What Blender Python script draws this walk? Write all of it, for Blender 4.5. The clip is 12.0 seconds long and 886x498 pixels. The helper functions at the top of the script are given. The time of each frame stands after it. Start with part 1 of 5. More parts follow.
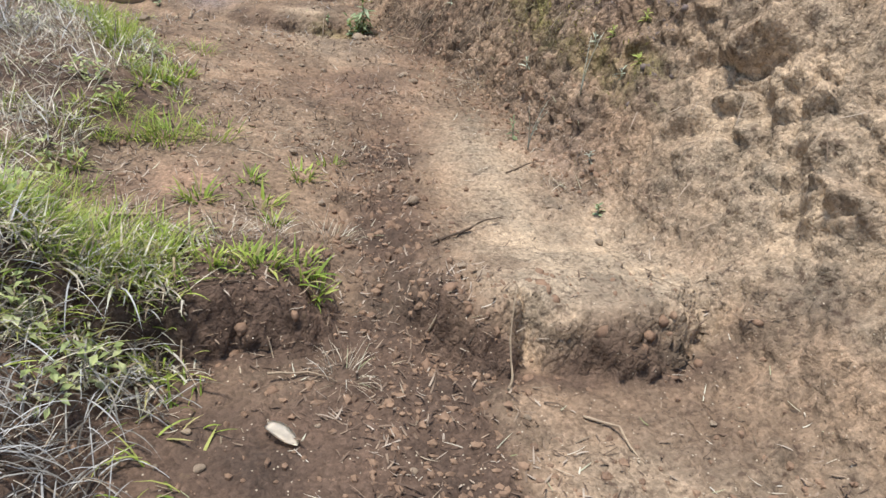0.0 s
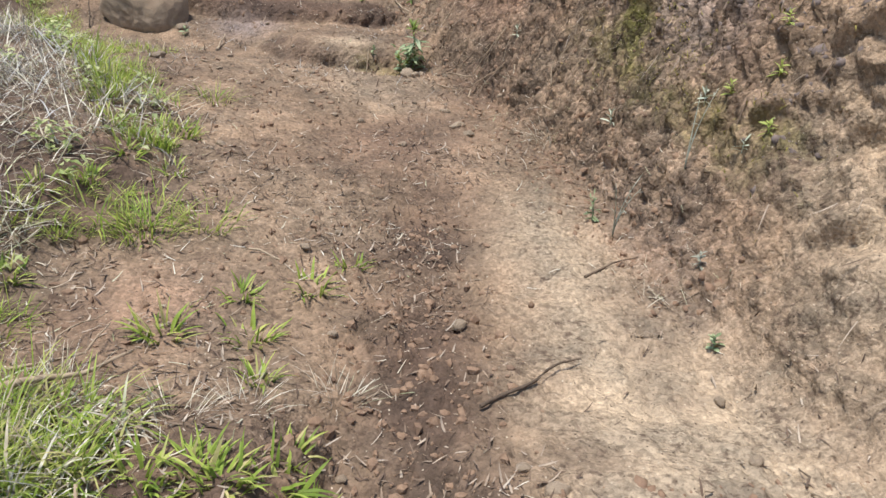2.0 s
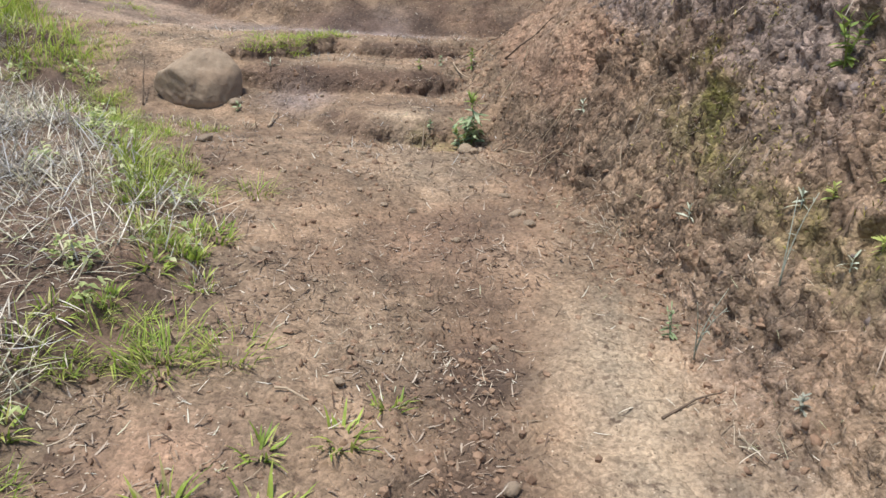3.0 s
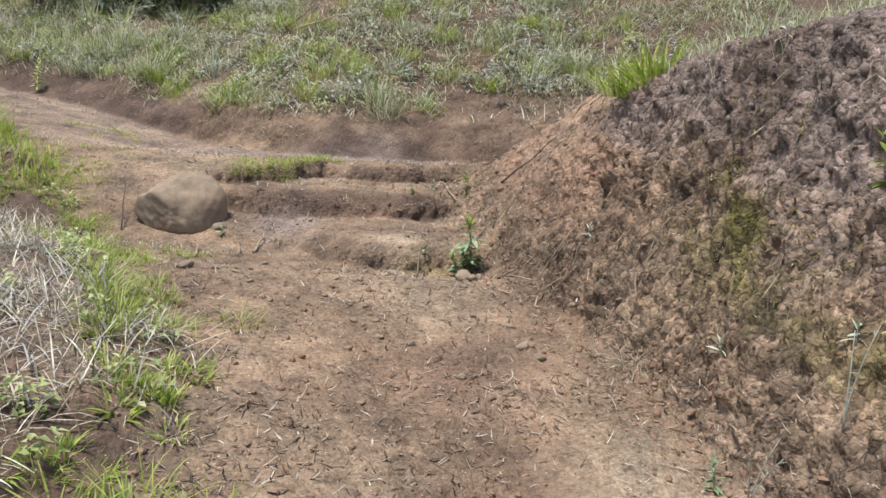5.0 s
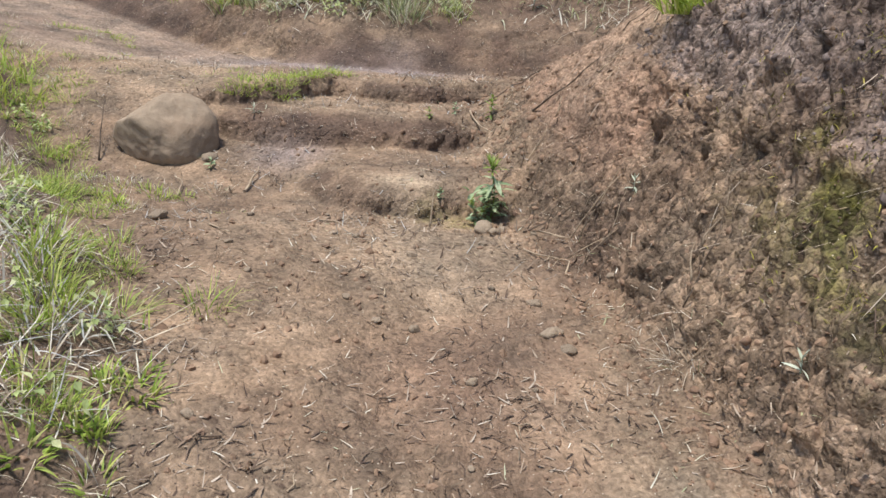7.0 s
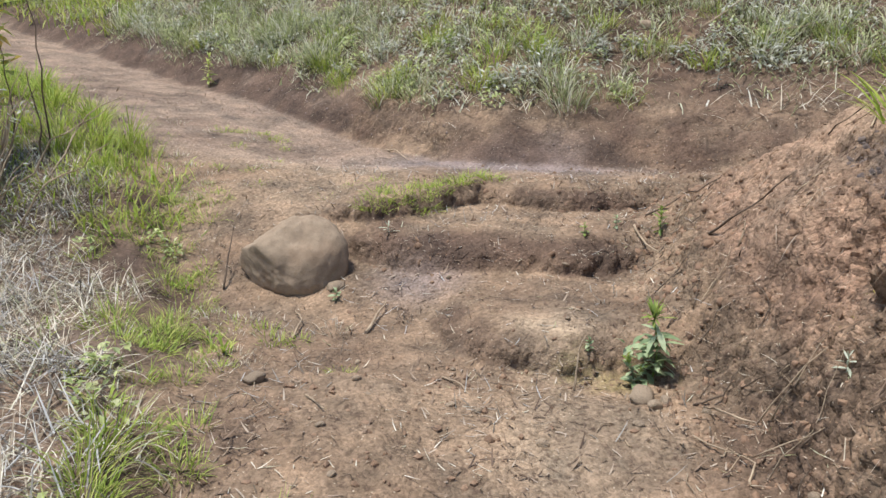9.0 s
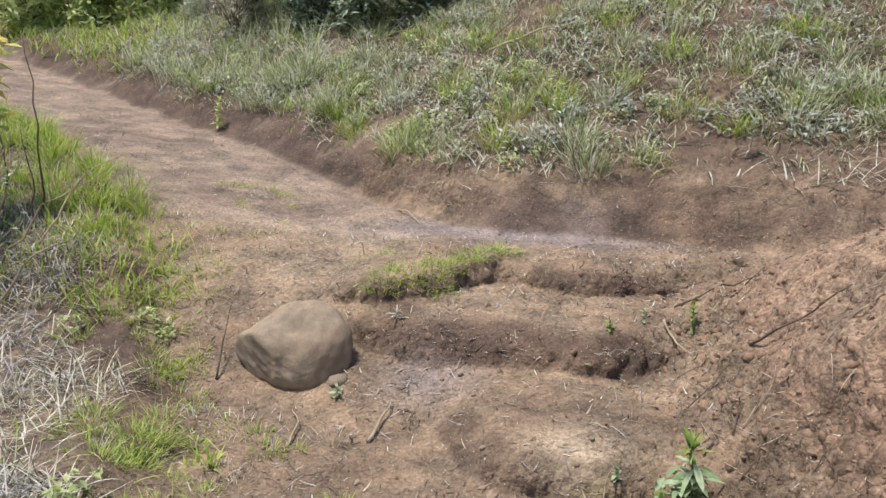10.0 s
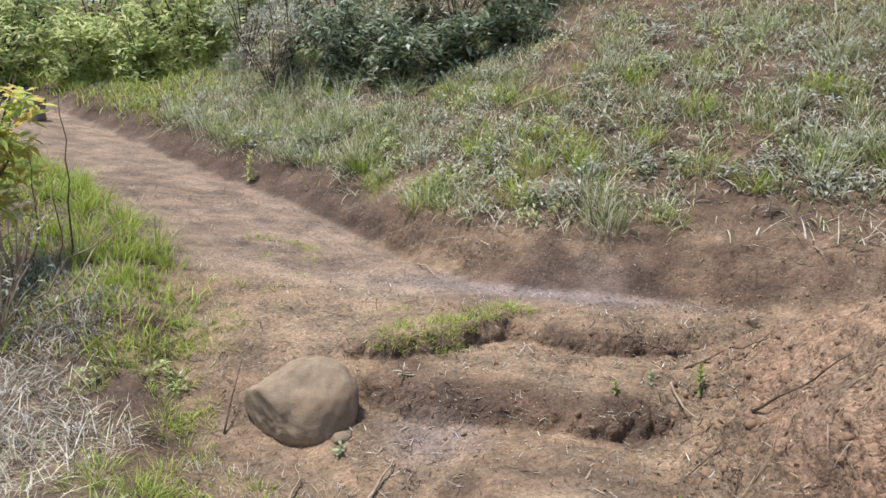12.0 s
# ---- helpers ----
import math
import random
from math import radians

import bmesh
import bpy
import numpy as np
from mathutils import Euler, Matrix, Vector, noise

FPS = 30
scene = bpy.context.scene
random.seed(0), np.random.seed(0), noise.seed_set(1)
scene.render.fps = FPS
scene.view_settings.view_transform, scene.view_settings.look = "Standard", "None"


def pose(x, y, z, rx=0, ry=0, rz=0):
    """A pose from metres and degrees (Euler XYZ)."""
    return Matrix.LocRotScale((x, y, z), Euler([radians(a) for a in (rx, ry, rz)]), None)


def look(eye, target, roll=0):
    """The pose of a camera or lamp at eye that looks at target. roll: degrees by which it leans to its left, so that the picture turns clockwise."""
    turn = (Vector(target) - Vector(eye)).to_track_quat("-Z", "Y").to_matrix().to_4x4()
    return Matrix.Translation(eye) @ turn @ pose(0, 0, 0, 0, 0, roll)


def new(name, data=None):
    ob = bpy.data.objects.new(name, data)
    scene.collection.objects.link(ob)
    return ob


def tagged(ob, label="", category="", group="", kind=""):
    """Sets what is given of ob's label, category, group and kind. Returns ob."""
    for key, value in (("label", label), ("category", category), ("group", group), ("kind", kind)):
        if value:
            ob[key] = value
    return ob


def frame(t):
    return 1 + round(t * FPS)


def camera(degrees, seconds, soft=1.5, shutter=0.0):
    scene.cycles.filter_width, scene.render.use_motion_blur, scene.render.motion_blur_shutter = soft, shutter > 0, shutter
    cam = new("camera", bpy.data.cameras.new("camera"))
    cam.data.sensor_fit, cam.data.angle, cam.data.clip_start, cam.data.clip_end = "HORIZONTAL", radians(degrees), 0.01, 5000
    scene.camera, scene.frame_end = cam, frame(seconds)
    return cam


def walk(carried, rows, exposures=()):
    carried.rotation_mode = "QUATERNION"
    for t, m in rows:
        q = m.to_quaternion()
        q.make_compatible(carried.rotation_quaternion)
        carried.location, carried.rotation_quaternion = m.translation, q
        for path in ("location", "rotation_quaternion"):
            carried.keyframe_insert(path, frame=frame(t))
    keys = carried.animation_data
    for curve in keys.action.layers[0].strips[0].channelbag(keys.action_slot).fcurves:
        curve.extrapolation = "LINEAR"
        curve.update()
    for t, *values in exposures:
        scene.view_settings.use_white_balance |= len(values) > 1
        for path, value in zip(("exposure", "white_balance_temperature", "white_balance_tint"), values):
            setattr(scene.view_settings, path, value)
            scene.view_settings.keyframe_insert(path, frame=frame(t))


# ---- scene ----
cam = camera(58.0, 12.0)
PATH = [
    (0, (-0.681, 0.518, 1.107), (-0.201, 2.303, 0.343), 6.1),
    (0.5, (-0.622, 0.663, 1.072), (-0.223, 2.445, 0.257), 6.4),
    (0.7, (-0.591, 0.792, 1.067), (-0.178, 2.578, 0.267), 6.1),
    (1, (-0.581, 1.018, 1.141), (-0.231, 2.826, 0.363), 5.3),
    (1.5, (-0.563, 1.198, 1.205), (-0.234, 3.032, 0.479), 4.9),
    (2, (-0.462, 1.45, 1.162), (-0.135, 3.268, 0.395), 5.4),
    (2.5, (-0.365, 1.715, 1.237), (-0.131, 3.588, 0.574), 5.1),
    (3, (-0.36, 1.863, 1.305), (-0.21, 3.733, 0.612), 3.2),
    (3.5, (-0.455, 1.961, 1.328), (-0.284, 3.859, 0.721), 4.8),
    (3.7, (-0.489, 1.996, 1.339), (-0.291, 3.911, 0.798), 4.3),
    (5.3, (-0.372, 2.265, 1.231), (-0.197, 4.218, 0.839), 2.9),
    (5.5, (-0.303, 2.353, 1.251), (-0.166, 4.309, 0.856), 3.2),
    (6, (-0.22, 2.525, 1.361), (-0.119, 4.464, 0.883), 3.7),
    (6.5, (-0.236, 2.653, 1.337), (-0.206, 4.543, 0.683), 2.3),
    (7, (-0.307, 2.833, 1.373), (-0.188, 4.718, 0.715), 3.8),
    (7.2, (-0.337, 2.908, 1.402), (-0.24, 4.799, 0.757), 4.0),
    (8.8, (-0.114, 3.526, 1.585), (-0.45, 5.423, 1.05), -0.3),
    (9, (-0.124, 3.581, 1.582), (-0.479, 5.473, 1.039), -0.3),
    (9.5, (-0.184, 3.872, 1.653), (-0.576, 5.766, 1.14), 1.0),
    (10, (-0.204, 3.963, 1.81), (-0.591, 5.863, 1.324), 0.9),
    (10.5, (-0.164, 3.938, 1.863), (-0.698, 5.813, 1.416), 0.8),
    (11, (-0.082, 3.954, 1.873), (-0.601, 5.844, 1.476), 0.5),
    (11.5, (-0.052, 3.958, 1.877), (-0.563, 5.854, 1.498), 0.4),
    (12, (-0.043, 3.968, 1.878), (-0.534, 5.871, 1.505), 0.9),
]
walk(cam, [(t, look(eye, target, roll)) for t, eye, target, roll in PATH])

# ---- light ----
world = bpy.data.worlds.new("world")
scene.world = world
world.use_nodes = True
wn = world.node_tree.nodes
sky = wn.new("ShaderNodeTexSky")
sky.sky_type = "NISHITA"
sky.sun_disc = False
sky.sun_elevation = radians(74)
sky.sun_rotation = radians(-113)
wn["Background"].inputs["Strength"].default_value = 0.104
world.node_tree.links.new(sky.outputs["Color"], wn["Background"].inputs["Color"])
sun_data = bpy.data.lights.new("sun", "SUN")
sun_data.energy = 2.85
sun_data.angle = radians(12)
sun_data.color = (1.0, 0.975, 0.94)
sun = new("sun", sun_data)
sun.matrix_world = look((-2.4, -1.0, 9.0), (0.0, 0.0, 0.0))
scene.view_settings.exposure = 0.96


# ---- numeric noise ----
def lattice(ix, iy, iz, seed):
    n = (ix * 374761393 + iy * 668265263 + iz * 2147483647 + seed * 1274126177) & 0xFFFFFFFF
    n = ((n ^ (n >> 13)) * 1274126177) & 0xFFFFFFFF
    n = ((n ^ (n >> 16)) * 2246822519) & 0xFFFFFFFF
    return ((n ^ (n >> 15)) & 0xFFFF) / 32767.5 - 1.0


def value_noise(x, y, z=0.0, seed=0):
    x, y, z = np.broadcast_arrays(np.asarray(x, float), np.asarray(y, float), np.asarray(z, float))
    fx, fy, fz = np.floor(x), np.floor(y), np.floor(z)
    ix, iy, iz = (f.astype(np.int64) for f in (fx, fy, fz))
    u, v, w = x - fx, y - fy, z - fz
    u, v, w = (k * k * k * (k * (k * 6 - 15) + 10) for k in (u, v, w))
    total = 0
    for a in (0, 1):
        for b in (0, 1):
            for c in (0, 1):
                total = total + lattice(ix + a, iy + b, iz + c, seed) * (u if a else 1 - u) * (v if b else 1 - v) * (w if c else 1 - w)
    return total


def fbm(x, y, z=0.0, octaves=3, seed=0, gain=0.5):
    total, amp, f = 0.0, 1.0, 1.0
    for k in range(octaves):
        total = total + amp * value_noise(np.asarray(x) * f + 7.3 * k, np.asarray(y) * f - 3.1 * k, np.asarray(z) * f, seed + 17 * k)
        amp, f = amp * gain, f * 2.03
    return total


def cells(x, y, z, seed):
    """Rounded domes with creases between them, 0 to 1, one to a unit of length."""
    ix, iy, iz = (np.floor(k).astype(np.int64) for k in (x, y, z))
    best = np.full(x.shape, 9.0)
    for a in (-1, 0, 1):
        for b in (-1, 0, 1):
            for c in (-1, 0, 1):
                cx, cy, cz = ix + a, iy + b, iz + c
                dx = cx + 0.5 + 0.45 * lattice(cx, cy, cz, seed) - x
                dy = cy + 0.5 + 0.45 * lattice(cx, cy, cz, seed + 1) - y
                dz = cz + 0.5 + 0.45 * lattice(cx, cy, cz, seed + 2) - z
                best = np.minimum(best, dx * dx + dy * dy + dz * dz)
    return np.sqrt(np.clip(1 - best * 2.3, 0, 1))


def smooth(a, b, v):
    k = np.clip((v - a) / (b - a), 0, 1)
    return k * k * (3 - 2 * k)


def soft_max(a, b, k):
    h = np.clip(0.5 + 0.5 * (a - b) / k, 0, 1)
    return b + (a - b) * h + k * h * (1 - h)


# ---- materials ----
def shader(name):
    m = bpy.data.materials.new(name)
    m.use_nodes = True
    return m, m.node_tree, m.node_tree.nodes["Principled BSDF"]


def add(nt, kind, values=None, **settings):
    node = nt.nodes.new(kind)
    for key, value in (values or {}).items():
        if isinstance(value, bpy.types.NodeSocket):
            nt.links.new(value, node.inputs[key])
        else:
            node.inputs[key].default_value = value
    if "operation" in settings:
        node.operation = settings["operation"]
    if "blend" in settings:
        node.data_type = "RGBA"
        node.blend_type = settings["blend"]
    if "attribute" in settings:
        node.attribute_name = settings["attribute"]
    if "feature" in settings:
        node.feature = settings["feature"]
    return node


def tex_noise(nt, where, scale, detail=4.0, rough=0.55):
    return add(nt, "ShaderNodeTexNoise", {"Vector": where, "Scale": scale, "Detail": detail, "Roughness": rough}).outputs["Fac"]


def maths(nt, op, a, b=0.0, c=0.0):
    return add(nt, "ShaderNodeMath", {0: a, 1: b, 2: c}, operation=op).outputs[0]


def mix(nt, fac, a, b, blend="MIX"):
    return add(nt, "ShaderNodeMix", {0: fac, 6: a, 7: b}, blend=blend).outputs[2]


def fit_range(nt, value, a, b, c=0.0, d=1.0):
    return add(nt, "ShaderNodeMapRange", {0: value, 1: a, 2: b, 3: c, 4: d}).outputs[0]


def rgb(r, g, b):
    return (r, g, b, 1.0)


def bump(nt, bsdf, height, strength, distance):
    node = add(nt, "ShaderNodeBump", {"Height": height, "Strength": strength, "Distance": distance})
    nt.links.new(node.outputs[0], bsdf.inputs["Normal"])


def earth():
    m, nt, bsdf = shader("earth")
    where = add(nt, "ShaderNodeTexCoord").outputs["Object"]
    big, mid = tex_noise(nt, where, 1.6, 5), tex_noise(nt, where, 9, 6, 0.65)
    fine, grit = tex_noise(nt, where, 60, 5, 0.7), tex_noise(nt, where, 230, 3, 0.7)
    a = add(nt, "ShaderNodeSeparateColor", {0: add(nt, "ShaderNodeAttribute", attribute="soil_a").outputs["Color"]})
    b = add(nt, "ShaderNodeSeparateColor", {0: add(nt, "ShaderNodeAttribute", attribute="soil_b").outputs["Color"]})

    def patch(mask, spread=0.55):
        rough = maths(nt, "MULTIPLY_ADD", mid, 0.6 * spread, -0.3 * spread)
        rough = maths(nt, "ADD", rough, maths(nt, "MULTIPLY_ADD", fine, 0.55, -0.275))
        return fit_range(nt, maths(nt, "ADD", mask, rough), 0.18, 0.85)

    col = mix(nt, fit_range(nt, big, 0.35, 0.65), rgb(0.236, 0.160, 0.105), rgb(0.318, 0.228, 0.152))
    col = mix(nt, fit_range(nt, mid, 0.35, 0.75), col, rgb(0.172, 0.119, 0.077))
    col = mix(nt, patch(b.outputs[0]), col, rgb(0.268, 0.170, 0.114))
    col = mix(nt, patch(b.outputs[1]), col, rgb(0.245, 0.192, 0.168))
    col = mix(nt, patch(a.outputs[0], 0.7), col, rgb(0.39, 0.30, 0.205))
    # dark mask: humus, and shade painted on risers, hump foot, verge gaps
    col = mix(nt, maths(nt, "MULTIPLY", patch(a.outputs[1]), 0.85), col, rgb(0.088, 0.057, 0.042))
    col = mix(nt, maths(nt, "MULTIPLY", patch(a.outputs[2], 1.5), 0.85), col, rgb(0.135, 0.130, 0.030))
    col = mix(nt, 1.0, col, add(nt, "ShaderNodeCombineColor", {k: fit_range(nt, fine, 0.30, 0.70, 0.66, 1.30) for k in range(3)}).outputs[0], "MULTIPLY")
    soft = tex_noise(nt, where, 3.6, 4, 0.6)
    col = mix(nt, 1.0, col, add(nt, "ShaderNodeCombineColor", {k: fit_range(nt, soft, 0.32, 0.68, 0.68 + 0.03 * k, 1.30 - 0.03 * k) for k in range(3)}).outputs[0], "MULTIPLY")
    fleck = fit_range(nt, tex_noise(nt, where, 34, 3, 0.6), 0.53, 0.66, 0, 0.8)
    col = mix(nt, maths(nt, "MULTIPLY", fleck, fit_range(nt, soft, 0.62, 0.42)), col, rgb(0.085, 0.055, 0.039))
    specks = add(nt, "ShaderNodeTexVoronoi", {"Vector": where, "Scale": 95.0})
    pick = add(nt, "ShaderNodeSeparateColor", {0: specks.outputs["Color"]})
    near = fit_range(nt, specks.outputs["Distance"], 0.30, 0.20)
    col = mix(nt, maths(nt, "MULTIPLY", near, maths(nt, "GREATER_THAN", pick.outputs[0], 0.95)), col, rgb(0.46, 0.38, 0.28))
    col = mix(nt, maths(nt, "MULTIPLY", near, maths(nt, "LESS_THAN", pick.outputs[0], 0.08)), col, rgb(0.085, 0.058, 0.042))
    # crumbs and clods: uneven tone and relief piece by piece, coarser on broken banks
    stir = add(nt, "ShaderNodeTexNoise", {"Vector": where, "Scale": 28.0, "Detail": 3.0}).outputs["Color"]
    torn = add(nt, "ShaderNodeVectorMath", {0: stir, 1: (0.035, 0.035, 0.035), 2: where}, operation="MULTIPLY_ADD").outputs[0]
    drawn = add(nt, "ShaderNodeVectorMath", {0: torn, 1: (1.0, 1.25, 0.6)}, operation="MULTIPLY").outputs[0]
    clod = add(nt, "ShaderNodeTexVoronoi", {"Vector": drawn, "Scale": 30.0})
    bit = add(nt, "ShaderNodeTexVoronoi", {"Vector": torn, "Scale": 75.0})
    clod_tone = fit_range(nt, add(nt, "ShaderNodeSeparateColor", {0: clod.outputs["Color"]}).outputs[0], 0, 1, 0.58, 1.38)
    bit_tone = fit_range(nt, add(nt, "ShaderNodeSeparateColor", {0: bit.outputs["Color"]}).outputs[0], 0, 1, 0.80, 1.18)
    clod_tone = maths(nt, "ADD", 1.0, maths(nt, "MULTIPLY", b.outputs[2], maths(nt, "SUBTRACT", clod_tone, 1.0)))
    tone = maths(nt, "MULTIPLY", clod_tone, bit_tone)
    col = mix(nt, 1.0, col, add(nt, "ShaderNodeCombineColor", {k: tone for k in range(3)}).outputs[0], "MULTIPLY")
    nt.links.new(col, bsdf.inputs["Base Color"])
    bsdf.inputs["Roughness"].default_value = 0.95
    bsdf.inputs["Specular IOR Level"].default_value = 0.15
    crumbly = tex_noise(nt, where, 26, 5, 0.72)
    height = maths(nt, "ADD", maths(nt, "MULTIPLY", mid, 0.45), maths(nt, "MULTIPLY_ADD", fine, 0.24, maths(nt, "MULTIPLY", grit, 0.07)))
    domes = maths(nt, "MULTIPLY_ADD", clod.outputs["Distance"], -0.85, maths(nt, "MULTIPLY", crumbly, 0.35))
    rugged = maths(nt, "MULTIPLY_ADD", b.outputs[2], domes, maths(nt, "MULTIPLY", bit.outputs["Distance"], -0.16))
    bump(nt, bsdf, maths(nt, "ADD", height, rugged), 1.0, 0.03)
    return m


def rock(name, low, high, stain, scale=12.0):
    m, nt, bsdf = shader(name)
    where = add(nt, "ShaderNodeTexCoord").outputs["Object"]
    big, mid, fine = tex_noise(nt, where, scale * 0.35, 4), tex_noise(nt, where, scale, 6, 0.65), tex_noise(nt, where, scale * 9, 4, 0.7)
    col = mix(nt, fit_range(nt, mid, 0.3, 0.7), rgb(*low), rgb(*high))
    col = mix(nt, fit_range(nt, big, 0.5, 0.75, 0, 0.7), col, rgb(*stain))
    col = mix(nt, fit_range(nt, fine, 0.58, 0.72, 0, 0.6), col, rgb(*[0.45 * k for k in low]))
    info = add(nt, "ShaderNodeObjectInfo").outputs["Random"]
    col = mix(nt, 1.0, col, add(nt, "ShaderNodeCombineColor", {k: fit_range(nt, info, 0, 1, 0.8, 1.2) for k in range(3)}).outputs[0], "MULTIPLY")
    nt.links.new(col, bsdf.inputs["Base Color"])
    bsdf.inputs["Roughness"].default_value = 0.88
    bsdf.inputs["Specular IOR Level"].default_value = 0.25
    bump(nt, bsdf, maths(nt, "ADD", mid, maths(nt, "MULTIPLY", fine, 0.5)), 0.6, 0.012)
    return m


def leafy(name, colours, through_light=0.35, rough=0.55, by_object=False):
    """Blades and leaves: tint varies piece by piece, light passes partly through."""
    m, nt, bsdf = shader(name)
    if by_object:
        pick = add(nt, "ShaderNodeObjectInfo").outputs["Random"]
    else:
        pick = add(nt, "ShaderNodeNewGeometry").outputs["Random Per Island"]
    ramp = add(nt, "ShaderNodeValToRGB", {0: pick})
    steps = ramp.color_ramp.elements
    while len(steps) < len(colours):
        steps.new(0.5)
    for k, c in enumerate(colours):
        steps[k].position = k / (len(colours) - 1)
        steps[k].color = rgb(*c)
    where = add(nt, "ShaderNodeTexCoord").outputs["Object"]
    streak = tex_noise(nt, where, 25, 4)
    col = mix(nt, 1.0, ramp.outputs[0], add(nt, "ShaderNodeCombineColor", {k: fit_range(nt, streak, 0.3, 0.7, 0.85, 1.5) for k in range(3)}).outputs[0], "MULTIPLY")
    nt.links.new(col, bsdf.inputs["Base Color"])
    bsdf.inputs["Roughness"].default_value = rough
    bsdf.inputs["Specular IOR Level"].default_value = 0.3
    glow = add(nt, "ShaderNodeBsdfTranslucent", {"Color": col})
    both = add(nt, "ShaderNodeMixShader", {0: through_light, 1: bsdf.outputs[0], 2: glow.outputs[0]})
    nt.links.new(both.outputs[0], nt.nodes["Material Output"].inputs["Surface"])
    return m


EARTH = earth()
CLOD = rock("soil_clod", (0.17, 0.105, 0.068), (0.28, 0.185, 0.118), (0.10, 0.065, 0.046), 30)
STONE = rock("brown_stone", (0.20, 0.145, 0.098), (0.335, 0.255, 0.175), (0.235, 0.155, 0.098), 13)
PEBBLE = rock("pebble", (0.25, 0.185, 0.125), (0.37, 0.29, 0.205), (0.20, 0.14, 0.09), 30)
SLATE = rock("grey_block_stone", (0.20, 0.16, 0.13), (0.29, 0.235, 0.19), (0.17, 0.145, 0.125), 8)
TWIG = rock("dry_wood", (0.26, 0.19, 0.125), (0.42, 0.33, 0.225), (0.15, 0.10, 0.065), 25)
DARK_TWIG = rock("dark_wood", (0.085, 0.06, 0.042), (0.16, 0.115, 0.08), (0.06, 0.045, 0.035), 25)
GREEN = leafy("green_grass", [(0.10, 0.15, 0.022), (0.20, 0.27, 0.045), (0.28, 0.355, 0.065), (0.35, 0.37, 0.095), (0.44, 0.38, 0.18)])
LIME = leafy("lime_grass", [(0.14, 0.20, 0.025), (0.24, 0.32, 0.045), (0.32, 0.37, 0.07), (0.38, 0.36, 0.12)])
STRAW = leafy("dry_straw", [(0.10, 0.075, 0.05), (0.24, 0.185, 0.125), (0.44, 0.38, 0.285), (0.58, 0.54, 0.45), (0.24, 0.25, 0.12)], 0.2, 0.7)
BLEACHED = leafy("bleached_straw", [(0.05, 0.04, 0.032), (0.11, 0.095, 0.075), (0.21, 0.195, 0.165), (0.33, 0.32, 0.295), (0.45, 0.445, 0.425)], 0.25, 0.75)
SLOPE_GRASS = leafy("slope_grass", [(0.085, 0.095, 0.04), (0.20, 0.225, 0.10), (0.32, 0.345, 0.165), (0.44, 0.435, 0.29), (0.56, 0.54, 0.46)], 0.35, 0.6)
MOSS = leafy("moss", [(0.060, 0.058, 0.014), (0.125, 0.115, 0.022), (0.20, 0.18, 0.034), (0.28, 0.25, 0.05), (0.16, 0.11, 0.05)], 0.15, 0.9)
FIBRE = leafy("root_fibre", [(0.055, 0.035, 0.025), (0.12, 0.08, 0.055), (0.22, 0.16, 0.11), (0.36, 0.30, 0.235)], 0.05, 0.85)
WEED = leafy("weed_leaf", [(0.13, 0.18, 0.085), (0.22, 0.28, 0.14), (0.34, 0.39, 0.23)], 0.25, 0.5, True)
WEED_TOP = leafy("young_leaf", [(0.14, 0.20, 0.045), (0.22, 0.27, 0.06)], 0.3, 0.5, True)
PALE_LEAF = leafy("felted_leaf", [(0.34, 0.38, 0.28), (0.46, 0.48, 0.38)], 0.2, 0.8, True)
BUSH_DARK = leafy("dark_foliage", [(0.05, 0.07, 0.04), (0.12, 0.15, 0.08), (0.24, 0.28, 0.18), (0.44, 0.47, 0.37)], 0.35, 0.5)
BUSH_LIGHT = leafy("light_foliage", [(0.22, 0.27, 0.11), (0.34, 0.40, 0.16), (0.46, 0.51, 0.22), (0.54, 0.54, 0.31)], 0.5, 0.5)
BUSH_GREY = leafy("grey_foliage", [(0.20, 0.215, 0.165), (0.35, 0.36, 0.29), (0.52, 0.515, 0.45)], 0.4, 0.6)
BLUE_LEAF = leafy("blue_green_foliage", [(0.04, 0.08, 0.065), (0.075, 0.13, 0.105), (0.12, 0.175, 0.14)], 0.35, 0.6)
YELLOW_LEAF = leafy("yellowing_leaf", [(0.30, 0.38, 0.10), (0.44, 0.50, 0.15), (0.58, 0.53, 0.18), (0.60, 0.40, 0.11)], 0.5, 0.5)
DRY_LEAF = leafy("bleached_leaf", [(0.62, 0.55, 0.44), (0.66, 0.60, 0.50)], 0.1, 0.8, True)


# ---- lie of the land ----
def left_edge(y):
    return np.interp(y, [-6, 0, 2.6, 3.2, 3.6, 4, 4.5, 4.9, 5.9, 6.6, 7.1, 8, 9, 10, 11, 12, 13.5], [-0.95, -0.9, -0.92, -1.22, -1.25, -1.08, -0.93, -1.0, -1.45, -1.78, -2.05, -2.6, -3.5, -4.7, -6.2, -7.6, -10])


def right_foot(y):
    return np.interp(y, [-6, 1.5, 2.4, 3.0, 3.5, 4.2, 5, 5.5, 6.2, 6.6, 7.2, 8, 9], [1.2, 0.98, 0.79, 0.80, 0.81, 0.80, 0.73, 0.63, 0.44, 0.32, 0.24, 0.3, 0.5])


